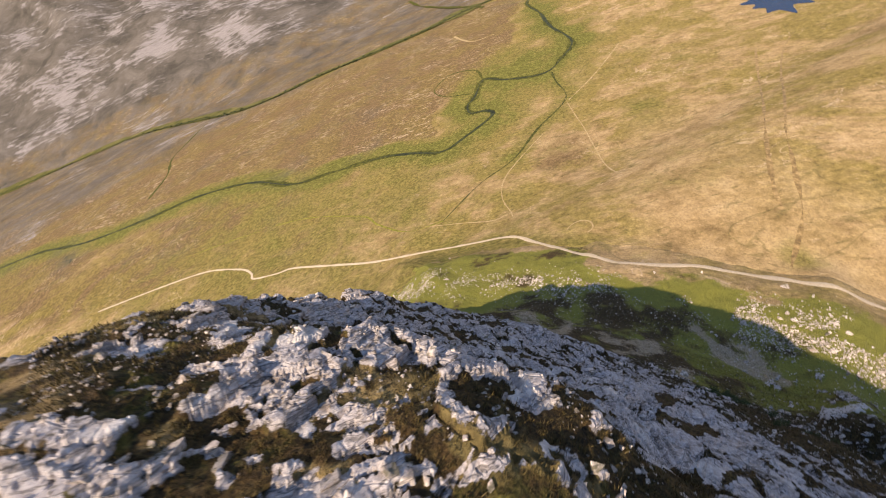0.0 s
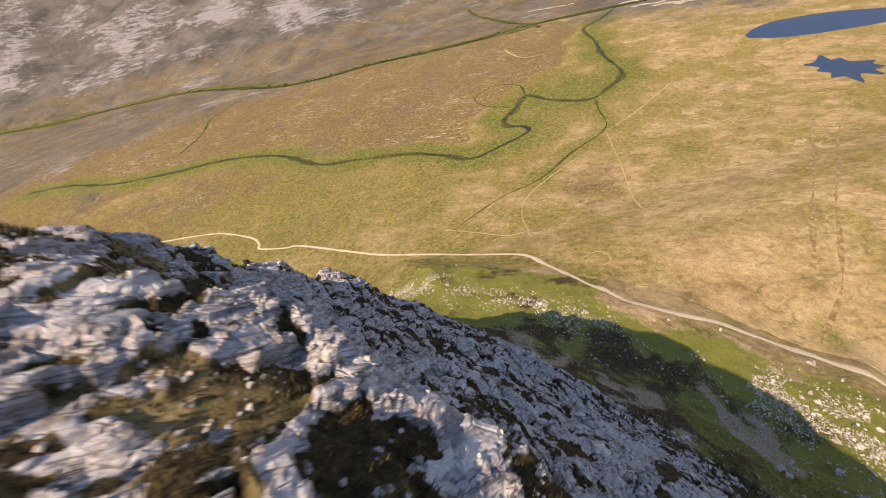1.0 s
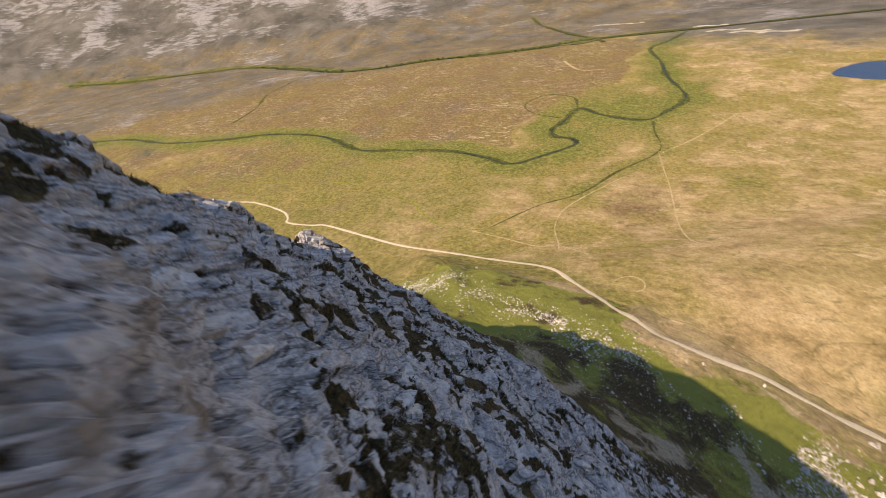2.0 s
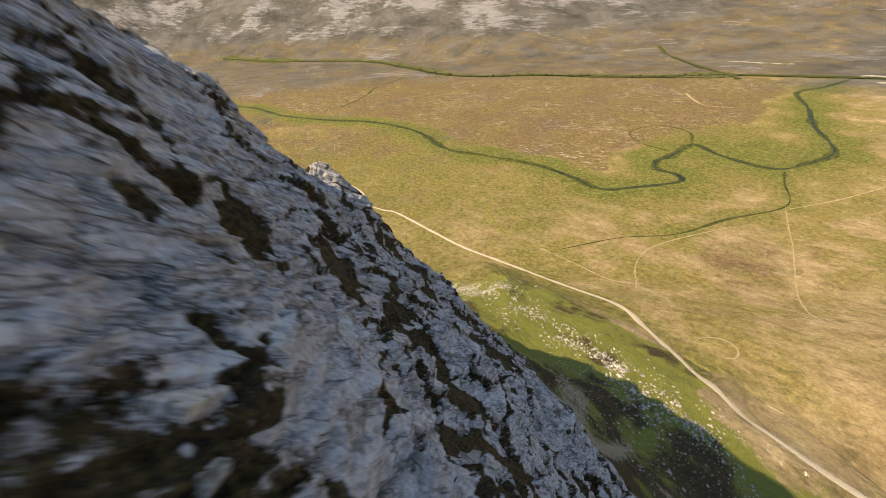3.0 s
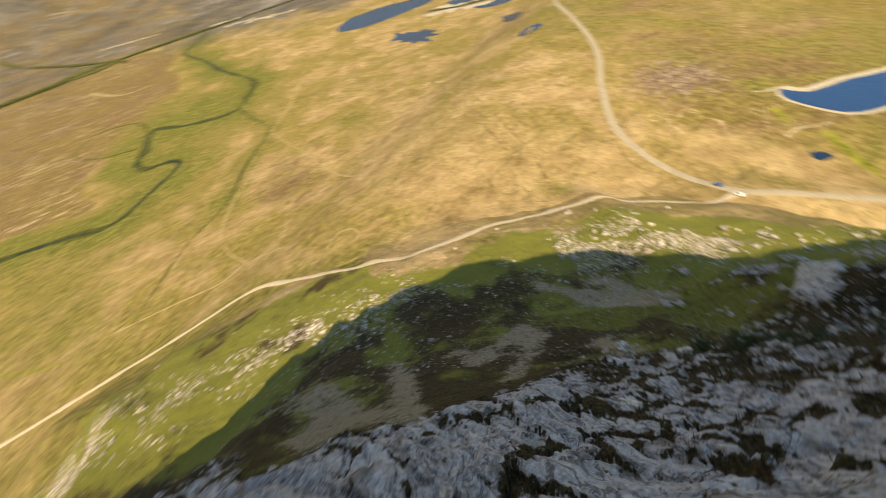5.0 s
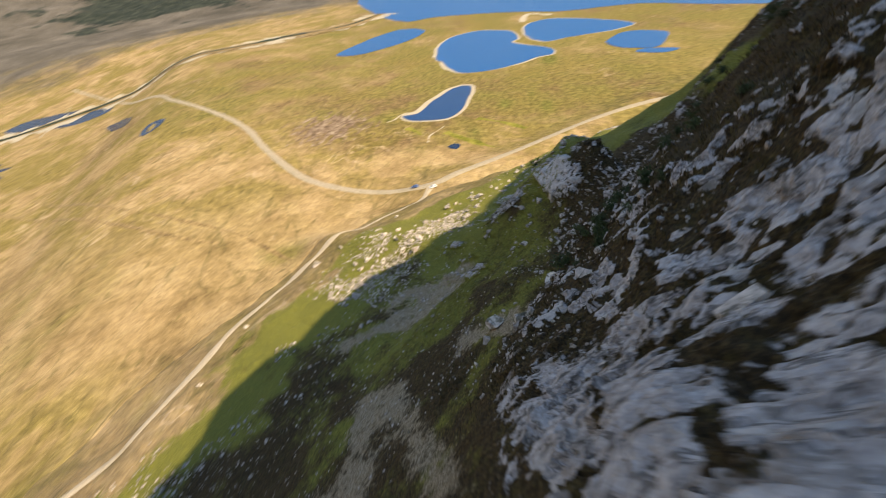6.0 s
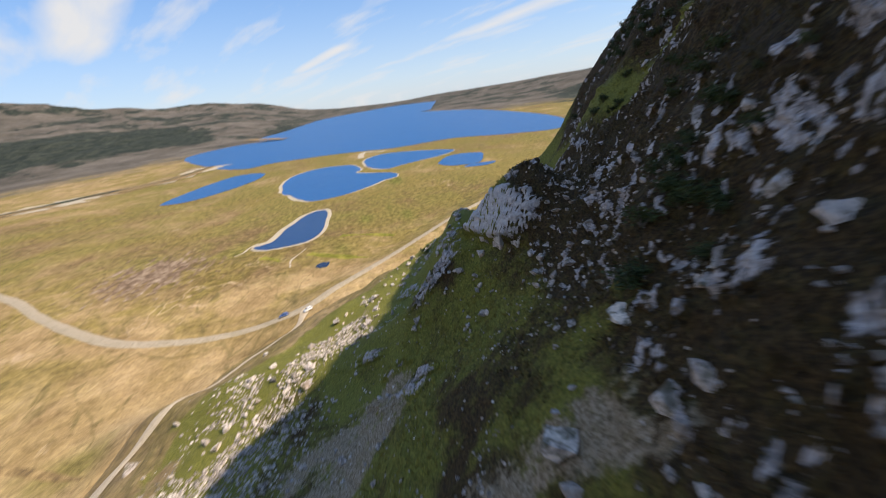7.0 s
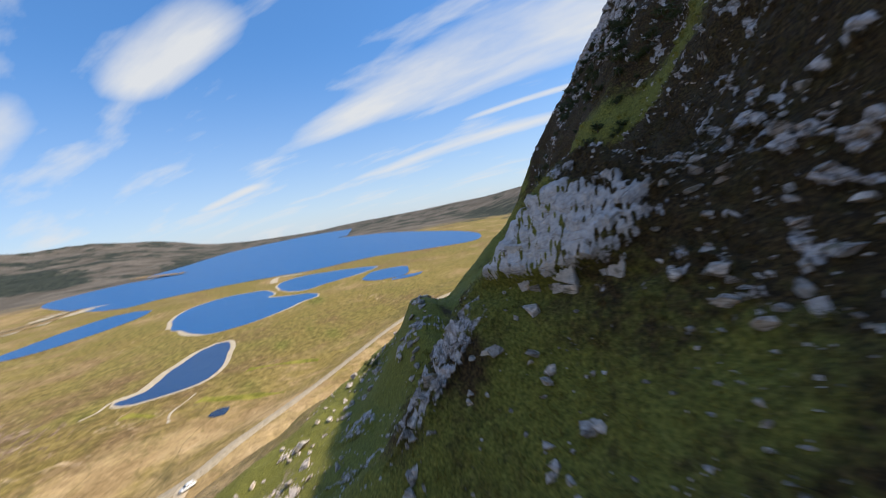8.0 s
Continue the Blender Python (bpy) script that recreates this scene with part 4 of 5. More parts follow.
ribbon("stream", RIVER, 6.0, 0.22, M_STREAM, "dark slow stream meandering through green bog", "stream", 4.0, 0.9, 3, 60.0)
ribbon("stream", DITCH, 6, 2.8, M_STREAM, "straight dark stream along the hill foot", "stream", 20, 0.4, 4)
ribbon("drain", DRAIN[6:], 0.6, 0.25, M_STREAM, "narrow peaty drain through the bog", "drain", 5, 0.4, 5)
ribbon("river_bed", INLET, 66, 0.6, M_SAND, "pale gravel bed of a shallow river", "river bed", 8, 0.6, 6)
ribbon("mud_flat", INLET, 40, 1.2, M_RUT, "bare brown peat mud along the shallow river", "mud flat", 8, 0.8, 51, 70.0)
ribbon("river", INLET, 12, 1.8, M_STREAM, "shallow braided river running to the loch", "river", 8, 0.9, 7, 60.0)
ribbon("stream_bank", [(-720, 2100), (-600, 1930), (-440, 1705), (-300, 1535), (-255, 1470)], 14, 2.2, M_BANK, "dark green rushes along a burn off the hill", "stream bank", 12.0, 0.9, 52, 90.0)
ribbon("trail", [(-308, 1197), (-270, 1130), (-229, 1081), (-174, 1088)], 5.0, 0.5, M_PEAT, "pale winding trail across the heathy moor", "trail", 6, 0.8, 53, 40.0)
for k, run in enumerate(([(264, 118), (250, 100), (236, 80)], [(292, 96), (282, 76), (268, 58)], [(272, 150), (264, 140), (258, 136)])):
    ribbon("moss_flush", run, 4.5, 0.22, M_FLUSH, "bright green moss in a wet streak of moor", "moss", 2.5, 0.95, 54 + k, 14.0)
ribbon("trail", [(-55, 268), (-60, 286), (-74, 323), (-76, 365), (-60, 413), (-35, 469)], 1.3, 0.25, M_PEAT, "faint pale trail worn across the moor", "trail", 4, 0.6, 8)
ribbon("trail", [(0, 570), (30, 625), (52, 672), (90, 765)], 2.0, 0.25, M_PEAT, "thin pale trail over russet moor", "trail", 4, 0.7, 47)
ribbon("trail", [(-5, 579), (8, 500), (17, 448), (32, 333), (41, 300), (56, 292)], 1.1, 0.25, M_PEAT, "thin pale trail over russet moor", "trail", 4, 0.6, 9)
ribbon("trail", [(-150, 290), (-110, 284), (-75, 276), (-59, 282), (-30, 262)], 1.6, 0.25, M_PEAT, "pale trodden trail beside the drain", "trail", 4, 0.7, 10)
ribbon("rut", [(117, 210), (121, 235), (138, 298), (181, 428), (222, 565)], 2.0, 0.22, M_RUT, "old brown wheel rut across the moor", "rut", 4, 0.9, 11, 25.0)
ribbon("rut", [(105, 162), (124, 202), (136, 247), (149, 296), (182, 386), (229, 513), (260, 577)], 2.0, 0.22, M_RUT, "old brown wheel rut across the moor", "rut", 4, 0.9, 12, 25.0)
ribbon("trail", [(560, 860), (480, 800), (420, 760)], 2.0, 0.25, M_SAND, "pale track leaving the road on the far moor", "trail", 6, 0.5, 13)
for k, (px, py) in enumerate([(127, 1517), (70, 1560), (190, 1490), (30, 1660), (-330, 1850), (-240, 1840)]):
    ribbon("gravel_bar", [(px - 40, py - 12), (px - 10, py + 8), (px + 30, py - 6), (px + 55, py + 10)], 16, 0.6, M_SAND, "pale gravel bar beside the far stream", "gravel bar", 8, 0.8, 20 + k)
ribbon("sand_scrape", [(-6, 214), (-2, 221), (5, 224), (11, 219), (12, 211), (8, 206)], 1.1, 0.3, M_PEAT, "sandy horseshoe scrape in the turf", "scrape", 2, 0.5, 30)

ribbon("sand_bar", [(676, 54), (712, 52), (744, 42), (728, 22), (712, 8)], 9, 0.5, M_SAND, "pale sandy islet between two lochans", "sand bar", 4, 0.6, 49)
ribbon("spit", [(1750, 452), (1640, 380), (1540, 315), (1462, 266)], 34, 0.9, M_RUT, "dark peaty spit running out into the sea loch", "spit", 12, 0.7, 50)
ribbon("shore_sand", [(284, 170), (290, 165), (300, 163), (307, 158)], 2.2, 0.3, M_SAND, "pale sand tail at the end of the lochan", "sand", 2, 0.6, 31)
ribbon("trail", [(276, 121), (266, 125), (256, 129), (244, 128)], 1.2, 0.3, M_SAND, "pale sandy trail beside the lochan", "trail", 2, 0.6, 32)


def pool(name, pts, label, sand=0.0, lift=0.25, water=None):
    """Still water with its own outline, and a rim of sand where the shore is bare."""
    s = spline(pts, 6.0, True)
    mid = s.mean(0)
    k = np.arange(len(s))
    s = s + (s - mid) / np.linalg.norm(s - mid, axis=1, keepdims=True) * (1.5 * vnoise(k / 2.3, 0 * k, 0 * k, 77))[:, None]
    ob = fill(name, s, lift, water or M_WATER)
    tagged(ob, label, "loch", kind="structure")
    if sand:
        t = np.gradient(s, axis=0); t /= np.linalg.norm(t, axis=1, keepdims=True) + 1e-9
        area = 0.5 * np.sum(s[:, 0] * np.roll(s[:, 1], -1) - s[:, 1] * np.roll(s[:, 0], -1))
        out = np.stack([t[:, 1], -t[:, 0]], 1) * np.sign(area)
        w = sand * (0.7 + 0.9 * vnoise(k / 9.0, 0 * k, 0 * k, 78))
        rim = fill("shore", s + out * np.maximum(0.4, w)[:, None], lift - 0.12, M_SAND)
        tagged(rim, "pale sandy rim round a moorland loch", "shore", kind="structure")
    return ob


def fill(name, s, z, material):
    bm = bmesh.new()
    level = land(s[:, 0], s[:, 1])
    level = level if np.ptp(level) > 0.6 and len(s) < 200 else np.full(len(s), max(0.0, float(level.max())) if len(s) < 200 else 0.0)
    f = bm.faces.new([bm.verts.new((x, y, z + h)) for (x, y), h in zip(s, level)])
    if f.normal.z < 0 or f.calc_center_median() is None:
        f.normal_flip()
    bmesh.ops.triangulate(bm, faces=bm.faces[:])
    bm.normal_update()
    for f in bm.faces:
        if f.normal.z < 0:
            f.normal_flip()
    me = bpy.data.meshes.new(name)
    bm.to_mesh(me); bm.free()
    me.materials.append(material)
    return new(name, me)


pool("loch", [(933, 370), (802, 273), (816, 223), (802, 135), (770, 47), (735, -16), (733, -130), (662, -218), (630, -310), (801, -403), (1150, -440), (1500, -432), (1887, -330), (1960, -390), (2300, -490), (3300, -750), (3650, -560), (3411, -337), (3009, 57),
              (2656, 209), (2010, 320), (1650, 400), (1420, 262), (1500, 430), (1306, 539)], "long blue sea loch reaching to the hills", 0.0)
pool("lochan", [(300, 160), (305, 149), (339, 140), (374, 126), (378, 110), (334, 108), (306, 113), (290, 127), (288, 142), (292, 155)], "small blue lochan with a pale sandy shore", 4.5, 0.25, M_LOCHAN)
pool("lochan", [(507, 165), (593, 167), (642, 129), (621, 75), (567, 61), (545, 70), (500, 25), (471, 24), (465, 40), (438, 70), (423, 102), (428, 129), (471, 151)], "broad blue lochan on the moor with sandy edges", 3.5)
pool("lochan", [(588, 52), (662, 44), (676, -7), (599, -88), (565, -60), (546, -3), (536, 30)], "blue lochan beside the sea loch", 2.5)
pool("lochan", [(504, -39), (548, -72), (529, -110), (469, -88), (469, -56)], "small blue lochan among brown grass", 0.0)
pool("lochan", [(450, -60), (462, -70), (452, -100), (440, -85)], "tiny blue pool among brown grass", 0.0)
pool("lochan", [(564, 324), (653, 308), (722, 266), (690, 214), (621, 228), (576, 263), (551, 296)], "long narrow blue lochan on the moor", 0.0)
pool("lochan", [(239, 1020), (292, 1100), (392, 1122), (476, 1094), (554, 1071), (487, 997), (383, 975), (311, 970), (262, 985)], "dark blue lochan far out on the moor", 0.0, 0.25, M_DARK)
pool("lochan", [(480, 919), (531, 912), (526, 734), (481, 689), (451, 734), (468, 819)], "dark blue lochan beside the far road", 0.0, 0.25, M_DARK)
pool("lochan", [(404, 602), (398, 560), (375, 520), (353, 509), (372, 560)], "tiny dark pool on the moor", 0.0, 0.25, M_DARK)
pool("lochan", [(272, 396), (281, 411), (300, 417), (303, 398), (286, 390)], "tiny dark pool beside the road", 0.0, 0.25, M_DARK)
pool("lochan", [(270, 783), (286, 794), (302, 826), (306, 796), (318, 802), (321, 776), (344, 764), (334, 742), (342, 722), (326, 716), (324, 680), (308, 700), (296, 656), (291, 696), (278, 698), (286, 728), (276, 744), (284, 762)], "ragged dark peat pool with muddy arms", 0.0, 0.25, M_DARK)
pool("pool", [(237, 112), (243, 109), (241, 104), (234, 106)], "tiny dark puddle among bright green moss", 0.0, 0.25, M_DARK)


# ---- loose things ----
def part(name, bm, material, parent, label="", flat=True):
    me = bpy.data.meshes.new(name)
    bm.to_mesh(me)
    bm.free()
    if not flat:
        me.polygons.foreach_set("use_smooth", np.ones(len(me.polygons), bool))
    me.materials.append(material)
    ob = new(name, me)
    if parent is not None:
        ob.parent = parent
    if label:
        ob["label"] = label
    return ob


def stone_mesh(seed, flatness=0.7, points=15):
    """An angular broken block: a hull round scattered points, chipped and roughened."""
    rng = random.Random(seed)
    bm = bmesh.new()
    for _ in range(points):
        v = Vector((rng.uniform(-1, 1), rng.uniform(-1, 1), rng.uniform(-1, 1)))
        v = v / max(abs(v.x), abs(v.y), abs(v.z)) * rng.uniform(0.72, 1.0)
        bm.verts.new((v.x * 0.5, v.y * rng.uniform(0.32, 0.5), v.z * 0.5 * flatness))
    got = bmesh.ops.convex_hull(bm, input=bm.verts[:])
    bmesh.ops.delete(bm, geom=[g for g in set(got["geom_interior"] + got["geom_unused"]) if isinstance(g, bmesh.types.BMVert) and g.is_valid], context="VERTS")
    bmesh.ops.subdivide_edges(bm, edges=bm.edges[:], cuts=1)
    bmesh.ops.triangulate(bm, faces=bm.faces[:])
    for v in bm.verts:
        v.co += v.co.normalized() * (noise.noise(v.co * 3.1 + Vector((seed, 0, 0))) * 0.07 - 0.02)
    bm.normal_update()
    me = bpy.data.meshes.new("boulder")
    bm.to_mesh(me)
    bm.free()
    me.materials.append(M_ROCK)
    return me


STONES = [stone_mesh(k + 1, 0.55 + 0.1 * (k % 4), 12 + k % 6) for k in range(14)]
FX, FY, FZ = mx + nx * disp, my + ny * disp, hz + nz * disp


def surface(d, e):
    """The finished hillside nearest to a place on it."""
    i = int(np.clip(np.searchsorted(md[:, 0], d), 0, md.shape[0] - 1))
    j = int(np.clip(np.searchsorted(mz[0], e), 0, mz.shape[1] - 1))
    return Vector((FX[i, j], FY[i, j], FZ[i, j])), Vector((nx[i, j], ny[i, j], nz[i, j]))


def boulder(place_at, size, rng, label, group, name="boulder", sink=0.22):
    ob = new(name, STONES[rng.randrange(len(STONES))])
    s = size * rng.uniform(0.85, 1.15)
    ob.matrix_world = Matrix.LocRotScale(Vector(place_at) + Vector((0, 0, s * (0.30 - sink))), Euler((rng.uniform(-0.4, 0.4), rng.uniform(-0.4, 0.4), rng.uniform(0, 6.28))), (s * rng.uniform(0.8, 1.3), s, s * rng.uniform(0.7, 1.0)))
    return tagged(ob, label, "boulder", group)


def heap(name, spots, label, category):
    """Many loose stones too small to pick apart, in one mesh."""
    verts, tris, base = [], [], 0
    rng = random.Random(len(spots))
    shapes = [(np.array([v.co[:] for v in me.vertices]), np.array([p.vertices[:] for p in me.polygons])) for me in STONES[:6]]
    for (x, y, z, s) in spots:
        v, f = shapes[rng.randrange(6)]
        m = np.array((Euler((rng.uniform(-0.5, 0.5), rng.uniform(-0.5, 0.5), rng.uniform(0, 6.28))).to_matrix()))
        verts.append(v @ m.T * s * np.array((1, 1, 0.8)) + np.array((x, y, z + 0.08 * s)))
        tris.append(f + base)
        base += len(v)
    me = bpy.data.meshes.new(name)
    me.from_pydata(np.concatenate(verts).tolist(), [], np.concatenate(tris).tolist())
    me.materials.append(M_ROCK)
    return tagged(new(name, me), label, category, kind="stuff")


rng = random.Random(11)


def fan_at(e):
    return float(np.interp(e, [r[0] for r in FAN], [r[1] for r in FAN]))


def patchy(d, e, size, seed):
    return float(vnoise(np.array([d / size]), np.array([e / size]), np.array([0.5]), seed)[0])


# boulders strewn over the sunlit foot of the slope
for k in range(190):
    e = rng.uniform(45, 195)
    d = fan_at(e) + rng.gauss(0, 7)
    if patchy(d, e, 11, 90) > -0.25:
        p, _ = surface(d, e)
        boulder(p, rng.choice((0.8, 1.0, 1.2, 1.6, 2.2)), rng, "pale angular boulder lying on green turf", "boulders below the ridge")
for k in range(130):
    e = rng.uniform(-105, -10)
    d = fan_at(e) + rng.gauss(0, 7)
    p, _ = surface(d, e)
    boulder(p, rng.choice((0.8, 1.0, 1.3, 1.7, 2.4)), rng, "pale weathered boulder on a scree fan", "boulders on the scree fan")
for k in range(60):
    d, e = rng.uniform(98, 125), rng.uniform(-30, 80)
    p, _ = surface(d, e)
    boulder(p, rng.choice((0.6, 0.8, 1.0, 1.5)), rng, "grey boulder half sunk in dark turf", "boulders on the shaded slope")
for (x, y, s, label) in ((93.5, 141.5, 3.6, "large white boulder standing beside the footpath"), (-102, 208, 2.8, "dark lichen-covered boulder on russet turf"), (-1, 178, 1.8, "pale boulder at the edge of the footpath"),
                         (40, 151, 1.9, "pale rounded boulder below the footpath"), (62, 152, 1.7, "pale boulder in short turf"), (100, 133, 2.0, "white boulder near the scree fan"), (-30, 188, 1.6, "grey boulder in grass"),
                         (12, 158, 1.5, "grey boulder in grass"), (-60, 205, 1.5, "grey boulder in grass"), (128, 118, 2.1, "white boulder near the scree fan"), (120, 93, 3.2, "tall pale boulder above the road junction")):
    d, e = x * GD[0] + y * GD[1], x * GE[0] + y * GE[1]
    boulder(surface(d, e)[0] if d < 180 else (x, y, at(x, y)), s, rng, label, "boulders by the footpath")

small = []
for k in range(8600):
    e = rng.uniform(-110, 198) if k % 2 else rng.uniform(-80, -8)
    d = fan_at(e) + rng.gauss(0, 9)
    if patchy(d, e, 9, 91) > (-0.15 if e > 40 else (-0.25 if e > -58 else 0.3) if e < -10 else 0.25):
        p, _ = surface(d, e)
        small.append((p.x, p.y, p.z, rng.choice((0.3, 0.4, 0.5, 0.7, 1.0))))
for k in range(3000):
    e = rng.uniform(40, 185)
    d = fan_at(e) + rng.gauss(2, 8)
    if patchy(d, e, 8, 99) > 0.05:
        p, _ = surface(d, e)
        small.append((p.x, p.y, p.z, rng.choice((0.4, 0.5, 0.7, 0.9, 1.2))))
for k in range(2600):
    d, e = rng.uniform(80, 128), rng.uniform(-70, 90)
    p, _ = surface(d, e)
    small.append((p.x, p.y, p.z, rng.choice((0.2, 0.25, 0.35, 0.5))))
for k in range(2600):
    d, e = rng.uniform(44, 84), rng.uniform(-64, 12)
    if patchy(d, e, 6, 97) > -0.15:
        p, _ = surface(d, e)
        small.append((p.x, p.y, p.z, rng.choice((0.18, 0.25, 0.35, 0.5))))
for k in range(3200):
    d, e = rng.uniform(-4, 17), rng.uniform(-14, 48)
    if patchy(d, e, 3, 98) > -0.2:
        p, _ = surface(d, e)
        small.append((p.x, p.y, p.z, rng.choice((0.12, 0.18, 0.25, 0.38))))
heap("loose_stones", small, "scattered pale stones over turf and scree", "stones")

# broken blocks standing on the crest and the upper face
for k in range(55):
    d, e = rng.uniform(-2, 14), rng.uniform(-12, 46)
    p, nrm = surface(d, e)
    if vnoise(np.array([d / 3.0]), np.array([e / 3.0]), np.array([7.5]), 92)[0] > -0.1:
        boulder(p + nrm * 0.05, rng.choice((0.5, 0.6, 0.8, 1.1)), rng, "sunlit broken quartzite block among heather on the crest", "blocks on the crest", "rock", 0.2)
for k in range(90):
    d, e = rng.uniform(46, 80), rng.uniform(-62, 10)
    if patchy(d, e, 7, 93) > -0.1:
        p, nrm = surface(d, e)
        boulder(p, rng.choice((0.5, 0.6, 0.8, 1.1, 1.4)), rng, "grey quartzite block jutting from dark heather", "blocks on the face", "rock", 0.25)


def squared(seed):
    """A squared block with chipped edges and a rough face, one metre across."""
    r = random.Random(seed)
    bm = bmesh.new()
    bmesh.ops.create_cube(bm, size=1.0)
    for v in bm.verts:
        v.co += Vector((r.uniform(-0.17, 0.17), r.uniform(-0.14, 0.14), r.uniform(-0.17, 0.17)))
    bmesh.ops.bevel(bm, geom=bm.edges[:], offset=0.04, segments=1, affect="EDGES")
    bmesh.ops.triangulate(bm, faces=bm.faces[:])
    bmesh.ops.subdivide_edges(bm, edges=bm.edges[:], cuts=1)
    bmesh.ops.triangulate(bm, faces=bm.faces[:])
    for v in bm.verts:
        v.co += v.co.normalized() * noise.noise(v.co * 3.4 + Vector((seed * 3.3, 0, 0))) * 0.05
    me = bpy.data.meshes.new("rock")
    bm.to_mesh(me)
    bm.free()
    me.materials.append(M_ROCK)
    return me


SQUARED = [squared(40 + k) for k in range(8)]
bed_turn = Matrix((Vector(BED_U), Vector(BED_W), Vector(BED_N))).transposed().to_euler()


def bedded_block(d, e, length):
    """A block that lies in the beds of the rock, half sunk in the hillside."""
    p, nrm = surface(d, e)
    ob = new("rock", SQUARED[rng.randrange(8)])
    thick = length * rng.uniform(0.25, 0.45)
    ob.matrix_world = Matrix.LocRotScale(p - nrm * thick * rng.uniform(0.1, 0.4), Euler((bed_turn.x + rng.uniform(-0.12, 0.12), bed_turn.y + rng.uniform(-0.12, 0.12), bed_turn.z + rng.uniform(-0.25, 0.25))),
                                         (length * rng.uniform(1.0, 1.8), length * rng.uniform(0.6, 0.9), thick))
    ob.parent = hill
    return ob


for k in range(130):
    d, e = rng.uniform(-2, 16), rng.uniform(-12, 46)
    if patchy(d, e, 3, 94) > -0.1:
        bedded_block(d, e, rng.choice((0.5, 0.7, 0.9, 1.3)))
for k in range(180):
    d, e = rng.uniform(14, 60), rng.uniform(4, 58)
    if patchy(d, e, 4, 95) > -0.1:
        bedded_block(d, e, rng.choice((0.8, 1.1, 1.5)))
for k in range(120):
    d, e = rng.uniform(44, 78), rng.uniform(-62, 14)
    if patchy(d, e, 5, 96) > 0.0:
        bedded_block(d, e, rng.choice((0.5, 0.6, 0.8, 1.1)))


def along(x, y):
    return surface(x * GD[0] + y * GD[1], x * GE[0] + y * GE[1])[0]


# broken crags that break through the grass, and the sunlit knob on the spur
for (x, y) in ((76, 71), (74, 73), (72, 73), (66, 65), (61, 66), (71, 67), (68, 64), (63, 67), (112, 60), (74, 70)):
    for k in range(4):
        p = along(x + rng.uniform(-1.6, 1.6), y + rng.uniform(-1.6, 1.6))
        boulder(p, rng.choice((0.7, 0.9, 1.2, 1.6)), rng, "pinkish grey crag block breaking through grass", "crag blocks in the grass", "rock", 0.2)
for (x, y) in ((134, 44), (130, 46), (126, 47), (120, 51), (114, 54), (108, 57), (104, 60), (140, 44), (147, 48)):
    for k in range(3):
        p = along(x + rng.uniform(-2, 2), y + rng.uniform(-2, 2))
        boulder(p, rng.choice((1.0, 1.5, 2.1)), rng, "sunlit pale rock on the brow of the spur", "rocks on the spur", "rock", 0.2)
for (x, y, r) in ((37, 63, 2.4), (32, 59, 2.6), (28, 61, 2.0), (29, 67, 2.2), (28, 66, 2.4), (33, 70, 2.8), (30, 71, 2.0)):
    boulder(along(x, y), r, rng, "large grey rock standing out of dark heather", "large rocks on the face", "rock", 0.25)


for k in range(75):
    d, e = rng.uniform(67, 77.5), rng.uniform(-36, -12)
    p, nrm = surface(d, e)
    boulder(p, rng.choice((0.5, 0.7, 0.9, 1.3)), rng, "grey broken block in heather beside the pale wall", "blocks beside the pale wall", "rock", 0.22)
for k in range(16):
    p, nrm = surface(rng.uniform(94.5, 98.5), -104 + 2.5 * k)
    boulder(p, rng.choice((1.1, 1.5, 2.0)), rng, "sunlit pale rock on the brow of the spur", "rocks on the spur", "rock", 0.15)


# ---- the pale slab wall ----
def slab_mesh(seed):
    """A squared slab with chipped edges and a rough face."""
    r = random.Random(seed)
    bm = bmesh.new()
    bmesh.ops.create_cube(bm, size=1.0)
    for v in bm.verts:
        v.co += Vector((r.uniform(-0.2, 0.2), r.uniform(-0.1, 0.1), r.uniform(-0.2, 0.2)))
    bmesh.ops.bevel(bm, geom=bm.edges[:], offset=0.05, segments=1, affect="EDGES")
    bmesh.ops.triangulate(bm, faces=bm.faces[:])
    bmesh.ops.subdivide_edges(bm, edges=bm.edges[:], cuts=3)
    bmesh.ops.triangulate(bm, faces=bm.faces[:])
    for v in bm.verts:
        v.co += v.co.normalized() * noise.noise(v.co * 3.4 + Vector((seed * 3.3, 0, 0))) * 0.045 + v.co.normalized() * noise.noise(v.co * 9.0 + Vector((0, seed * 2.1, 0))) * 0.02
    me = bpy.data.meshes.new("rock_slab")
    bm.to_mesh(me)
    bm.free()
    me.materials.append(M_SLAB)
    return me


SLABS = [slab_mesh(k) for k in range(5)]
wall_from, wall_to = Vector((71.0, 62.0, 70.9)), Vector((62.2, 59.0, 71.4))
run_dir = (wall_to - wall_from).normalized()
face_out = Vector((-0.31, 0.95, 0.0))
lean = (Vector((0, 0, 1)) - face_out * 0.42).normalized()
wall_turn = Matrix((run_dir, -face_out, lean)).transposed().to_euler()
col_at = 0.3
